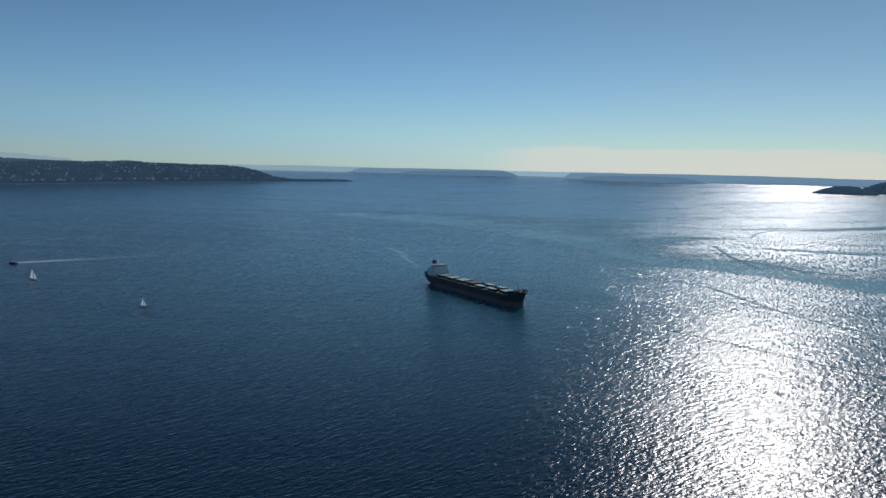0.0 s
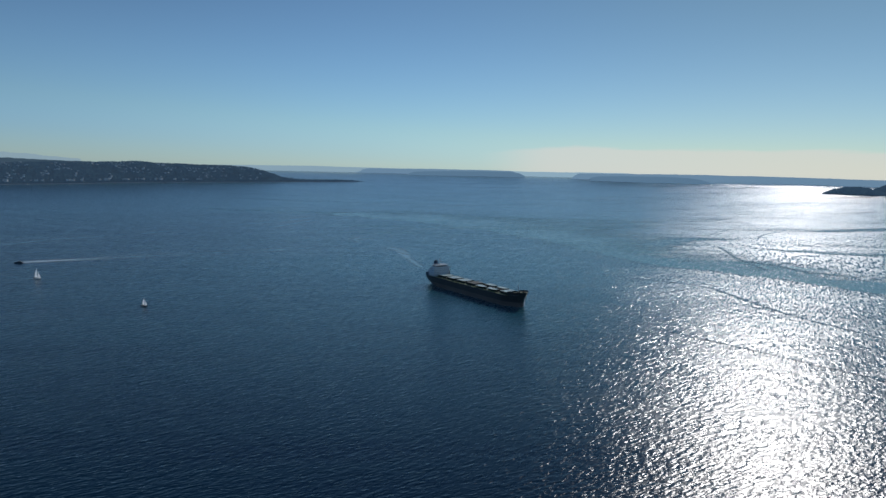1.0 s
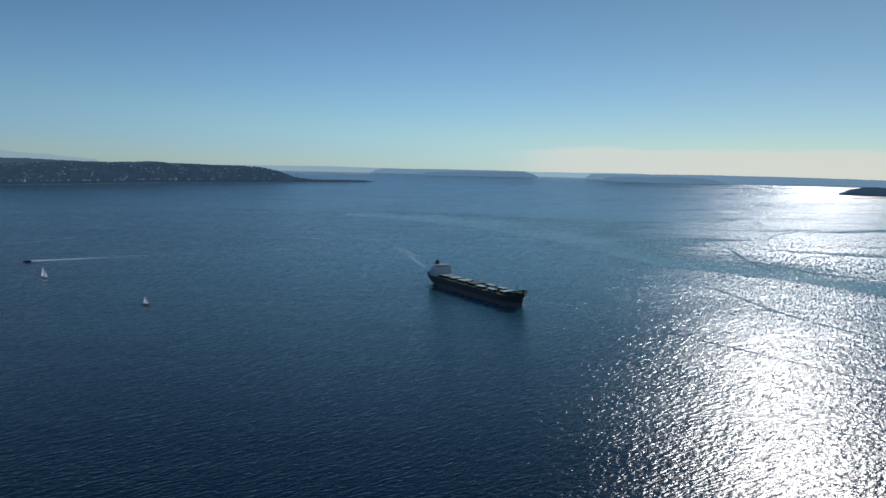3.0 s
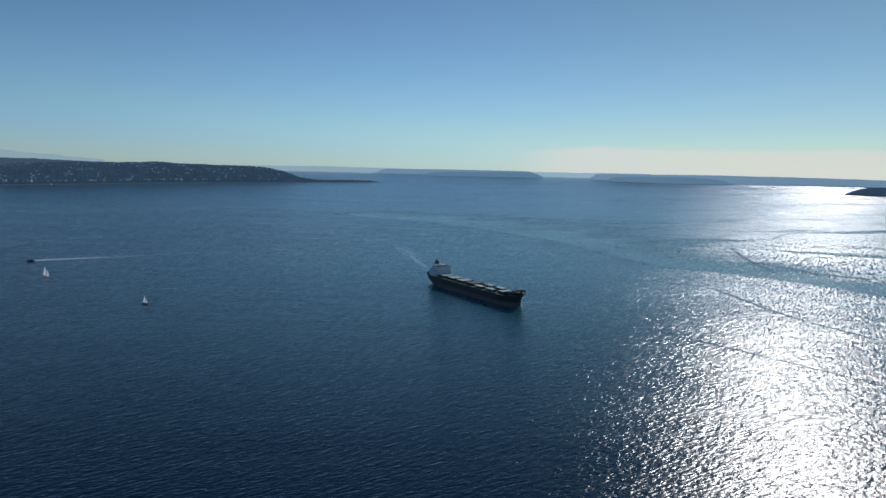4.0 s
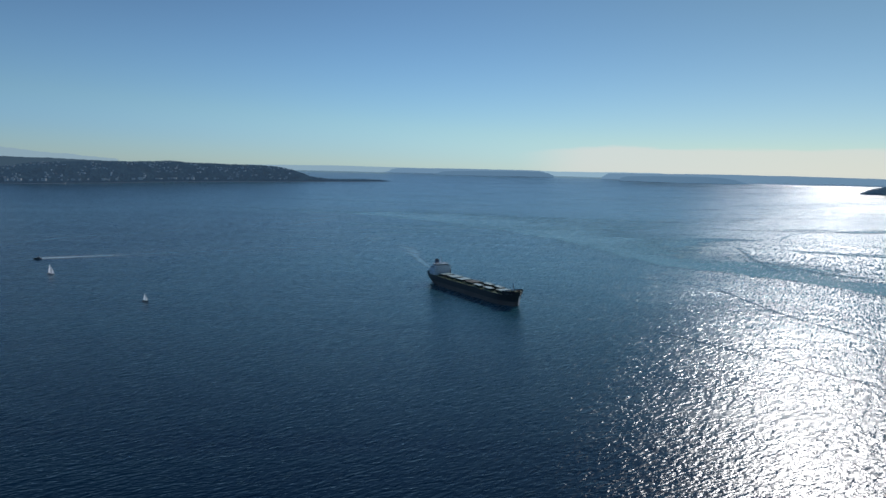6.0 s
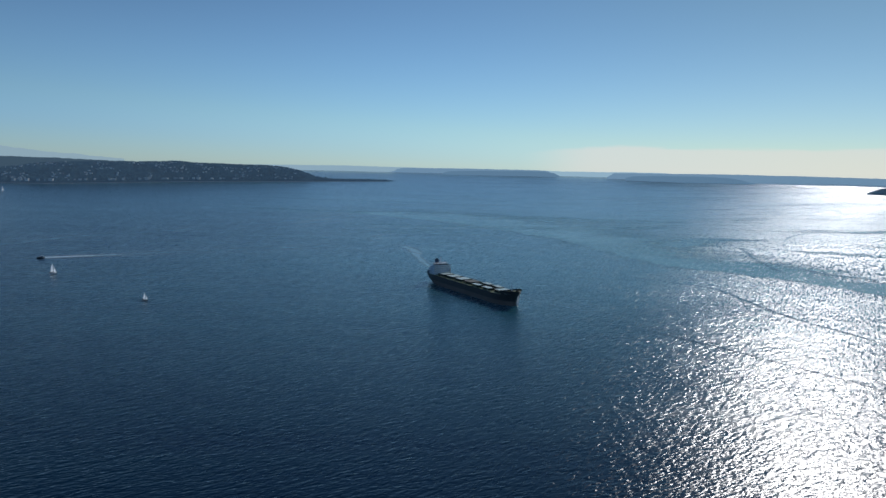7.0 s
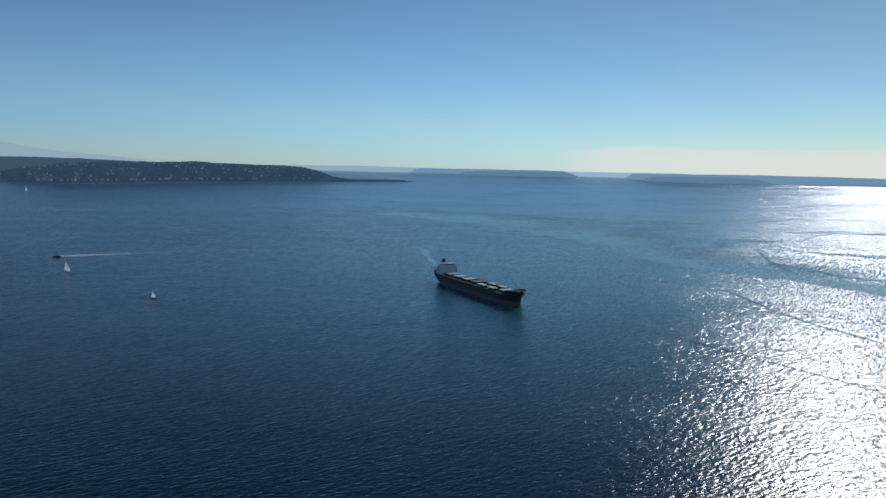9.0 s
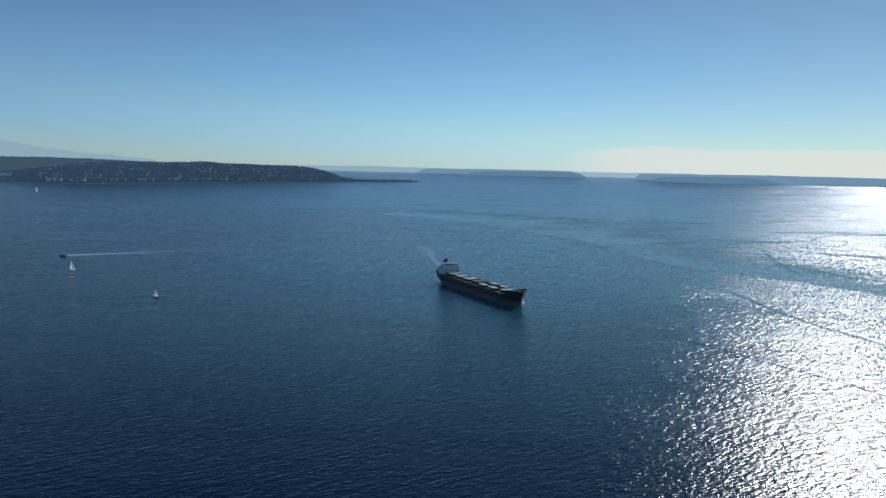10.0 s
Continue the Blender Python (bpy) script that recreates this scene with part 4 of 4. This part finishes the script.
def streak(name, points, widths, mat, label, toward=None):
    """A ribbon that lies on the sea along a smooth line, each a little above the last; toward: the way in
    which it spreads from that line, else to both sides."""
    RIBBONS.append(name)
    lift = 0.02 + 0.004 * len(RIBBONS)
    pts = [Vector((x, y, 0)) for x, y in points]
    dense, wide = [], []
    for i in range(len(pts) - 1):
        p0, p1, p2, p3 = pts[max(i - 1, 0)], pts[i], pts[i + 1], pts[min(i + 2, len(pts) - 1)]
        for k in range(12):
            t = k / 12
            dense.append(0.5 * ((2 * p1) + (p2 - p0) * t + (2 * p0 - 5 * p1 + 4 * p2 - p3) * t * t + (3 * p1 - p0 - 3 * p2 + p3) * t ** 3))
            wide.append(widths[i] + (widths[i + 1] - widths[i]) * t)
    dense.append(pts[-1])
    wide.append(widths[-1])
    verts, faces, uvs = [], [], []
    for i, p in enumerate(dense):
        ahead = (dense[min(i + 1, len(dense) - 1)] - dense[max(i - 1, 0)]).normalized()
        across = Vector((-ahead.y, ahead.x, 0)) * wide[i] / 2
        if toward:
            across = Vector((*toward, 0)) * wide[i]
        for k, s in enumerate((0, 0.5, 1) if toward else (-1, 0, 1)):
            q = p + across * s
            verts.append((q.x, q.y, sea_z(q.x, q.y) + lift))
            uvs.append((i / (len(dense) - 1), k / 2))
    for i in range(len(dense) - 1):
        for j in range(2):
            a = 3 * i + j
            faces.append((a, a + 3, a + 4, a + 1))
    ob = link_mesh(name, verts, faces, mat)
    layer = ob.data.uv_layers.new(name="run")
    for loop in ob.data.loops:
        layer.data[loop.index].uv = uvs[loop.vertex_index]
    ob.visible_shadow = False
    return tagged(ob, label, "wake" if "wake" in name else "slick", kind="structure")


streak("water_slick", [(-420, 2200), (-190, 2000), (-20, 1830), (145, 1610), (255, 1360), (335, 1150), (430, 1095), (520, 1015), (603, 914), (720, 840), (960, 740)],
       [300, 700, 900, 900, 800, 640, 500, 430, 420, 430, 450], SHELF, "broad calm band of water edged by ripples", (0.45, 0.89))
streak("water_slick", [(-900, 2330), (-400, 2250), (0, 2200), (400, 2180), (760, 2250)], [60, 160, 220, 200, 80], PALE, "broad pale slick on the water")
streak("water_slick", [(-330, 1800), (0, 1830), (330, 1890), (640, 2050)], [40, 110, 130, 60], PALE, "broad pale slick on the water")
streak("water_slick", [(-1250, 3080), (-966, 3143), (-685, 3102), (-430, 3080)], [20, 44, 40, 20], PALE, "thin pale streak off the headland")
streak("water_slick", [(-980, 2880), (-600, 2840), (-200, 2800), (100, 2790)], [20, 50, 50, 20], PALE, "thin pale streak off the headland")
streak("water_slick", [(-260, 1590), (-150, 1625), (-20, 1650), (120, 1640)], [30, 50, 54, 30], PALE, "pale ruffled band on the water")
streak("water_wake", [(-651, 1025), (-634, 1037), (-608, 1055), (-573, 1079), (-503, 1131), (-423, 1186)], [20, 25, 22, 18, 15, 13], FOAM, "white foaming wake behind the motor boat")
streak("water_wake", [(-590, 1068), (-503, 1131), (-423, 1185), (-320, 1255), (-180, 1360)], [14, 20, 22, 22, 20], OLD, "faint spreading wake of a motor boat")
streak("water_wake", [(-36, 1080), (-56, 1150), (-75, 1224), (-91, 1285)], [16, 22, 26, 30], FAINT, "pale broken wake behind the bulk carrier")
streak("water_wake", [(-70, 1240), (-92, 1298), (-112, 1335), (-130, 1370)], [30, 46, 40, 20], FAINT, "pale foam patch left by the bulk carrier")
streak("water_wake", [(-60, 1205), (-80, 1230), (-100, 1225)], [14, 26, 14], FAINT, "pale foam patch left by the bulk carrier")
streak("water_wake", [(-178, 1420), (-200, 1470), (-190, 1508), (-143, 1535), (-80, 1540)], [20, 34, 34, 26, 16], FAINT, "hooked foam line left by the turning ship")
streak("water_wake", [(-262, 1630), (-235, 1676), (-195, 1725)], [18, 30, 22], FAINT, "pale broken foam left on the water")
streak("water_wake", [(-306, 1425), (-296, 1446), (-286, 1470)], [14, 22, 14], FAINT, "pale broken foam left on the water")
streak("water_wake", [(145, 1345), (155, 1315), (166, 1285)], [8, 14, 8], FAINT, "small foam patch on the water")
streak("water_wake", [(103, 845), (150, 795), (200, 745), (260, 690)], [2, 3, 3.5, 3], FAINT, "faint bow wave running out from the ship")
for shift in (0.0, 9.0, 18.0):
    streak("water_wake", [(-246 + shift, 752), (-222 + shift, 715), (-192 + shift, 672)], [3.5, 4.5, 3.5], CALM, "short dark ripple line on the water")
streak("water_wake", [(-545, 886), (-562, 889), (-582, 890), (-605, 886)], [3, 4, 5, 5], FAINT, "faint narrow wake behind a sailing boat")
streak("water_slick", [(-835, 1120), (-814, 1214), (-781, 1323), (-714, 1421), (-660, 1498)], [14, 18, 18, 16, 12], OLD, "thin pale old wake line")
streak("water_slick", [(-671, 1478), (-654, 1518), (-634, 1563), (-612, 1604)], [16, 26, 24, 12], OLD, "short pale piece of an old wake")
streak("water_slick", [(-585, 1660), (-521, 1797), (-453, 1951), (-369, 2107), (-250, 2300)], [14, 24, 30, 34, 28], OLD, "long pale old wake line")
streak("water_slick", [(-560, 1620), (-500, 1640), (-430, 1654)], [10, 22, 10], CALM, "short dark line on paler water")
streak("water_slick", [(-450, 1700), (-422, 1799), (-355, 2070)], [14, 24, 28], OLD, "pale old wake line beside a longer one")
streak("water_slick", [(-125, 2360), (-14, 2598), (100, 2800)], [18, 34, 34], OLD, "pale old wake line far out")
for points in ([(-400, 2432), (-236, 2473), (-100, 2410)], [(-150, 1483), (-53, 1539), (30, 1539)], [(160, 1705), (234, 1760), (300, 1752)], [(-890, 2481), (-748, 2482)],
               [(-730, 2275), (-650, 2310)], [(-420, 1380), (-330, 1440), (-230, 1480)], [(330, 1990), (420, 2020), (520, 2060)]):
    streak("water_slick", points, [10, 22, 10][:len(points)], CALM, "short dark line on paler water")
streak("water_slick", [(215, 1085), (269, 1040), (337, 995), (372, 960), (384, 902), (402, 785), (438, 690), (470, 600)], [6, 9, 12, 20, 26, 22, 18, 12], CALM, "dark calm line across the glitter")
streak("water_slick", [(225, 690), (244, 668), (281, 624), (315, 582), (355, 530), (400, 450)], [7, 13, 15, 13, 11, 10], CALM, "dark calm line across the glitter")
streak("water_slick", [(690, 1470), (820, 1440), (960, 1420), (1150, 1380), (1400, 1320)], [40, 90, 130, 170, 220], LULL, "dark calm patch in the glitter")
streak("water_slick", [(430, 1480), (490, 1560), (560, 1640), (640, 1680), (720, 1690)], [120, 170, 150, 90, 40], LULL, "dark calm patch at the border of the glitter")
streak("water_slick", [(1060, 1990), (1200, 2060), (1390, 2130), (1600, 2230)], [60, 110, 150, 180], LULL, "dark calm patch in the glitter")
streak("water_slick", [(570, 1562), (638, 1515), (700, 1480), (770, 1437), (830, 1405), (930, 1370)], [14, 22, 26, 30, 40, 50], CALM, "dark calm line across the glitter")
streak("water_slick", [(600, 1510), (565, 1343), (548, 1220), (540, 1120)], [16, 26, 34, 30], CALM, "dark calm line across the glitter")
streak("water_slick", [(545, 1290), (585, 1205), (605, 1150), (640, 1110), (700, 1080)], [30, 60, 70, 50, 30], CALM, "dark calm tongue in the glitter")
streak("water_slick", [(778, 1715), (800, 1760), (833, 1818), (890, 1896), (963, 1949), (1034, 1910), (1120, 1850)], [12, 22, 20, 22, 24, 22, 16], CALM, "dark curling line in the glitter")
streak("water_slick", [(760, 2400), (880, 2443), (1172, 2505), (1529, 2585)], [20, 40, 46, 40], CALM, "thin dark line across the far glitter")
for k in range(5):
    d = 27.0 * k
    streak("water_wake", [(150 + 0.55 * d, 1432 + d), (261 + 0.55 * d, 1400 + d), (364 + 0.55 * d, 1348 + d), (446 + 0.55 * d, 1294 + d)], [8, 13, 13, 10], CALM, "one of several ripple lines running side by side")
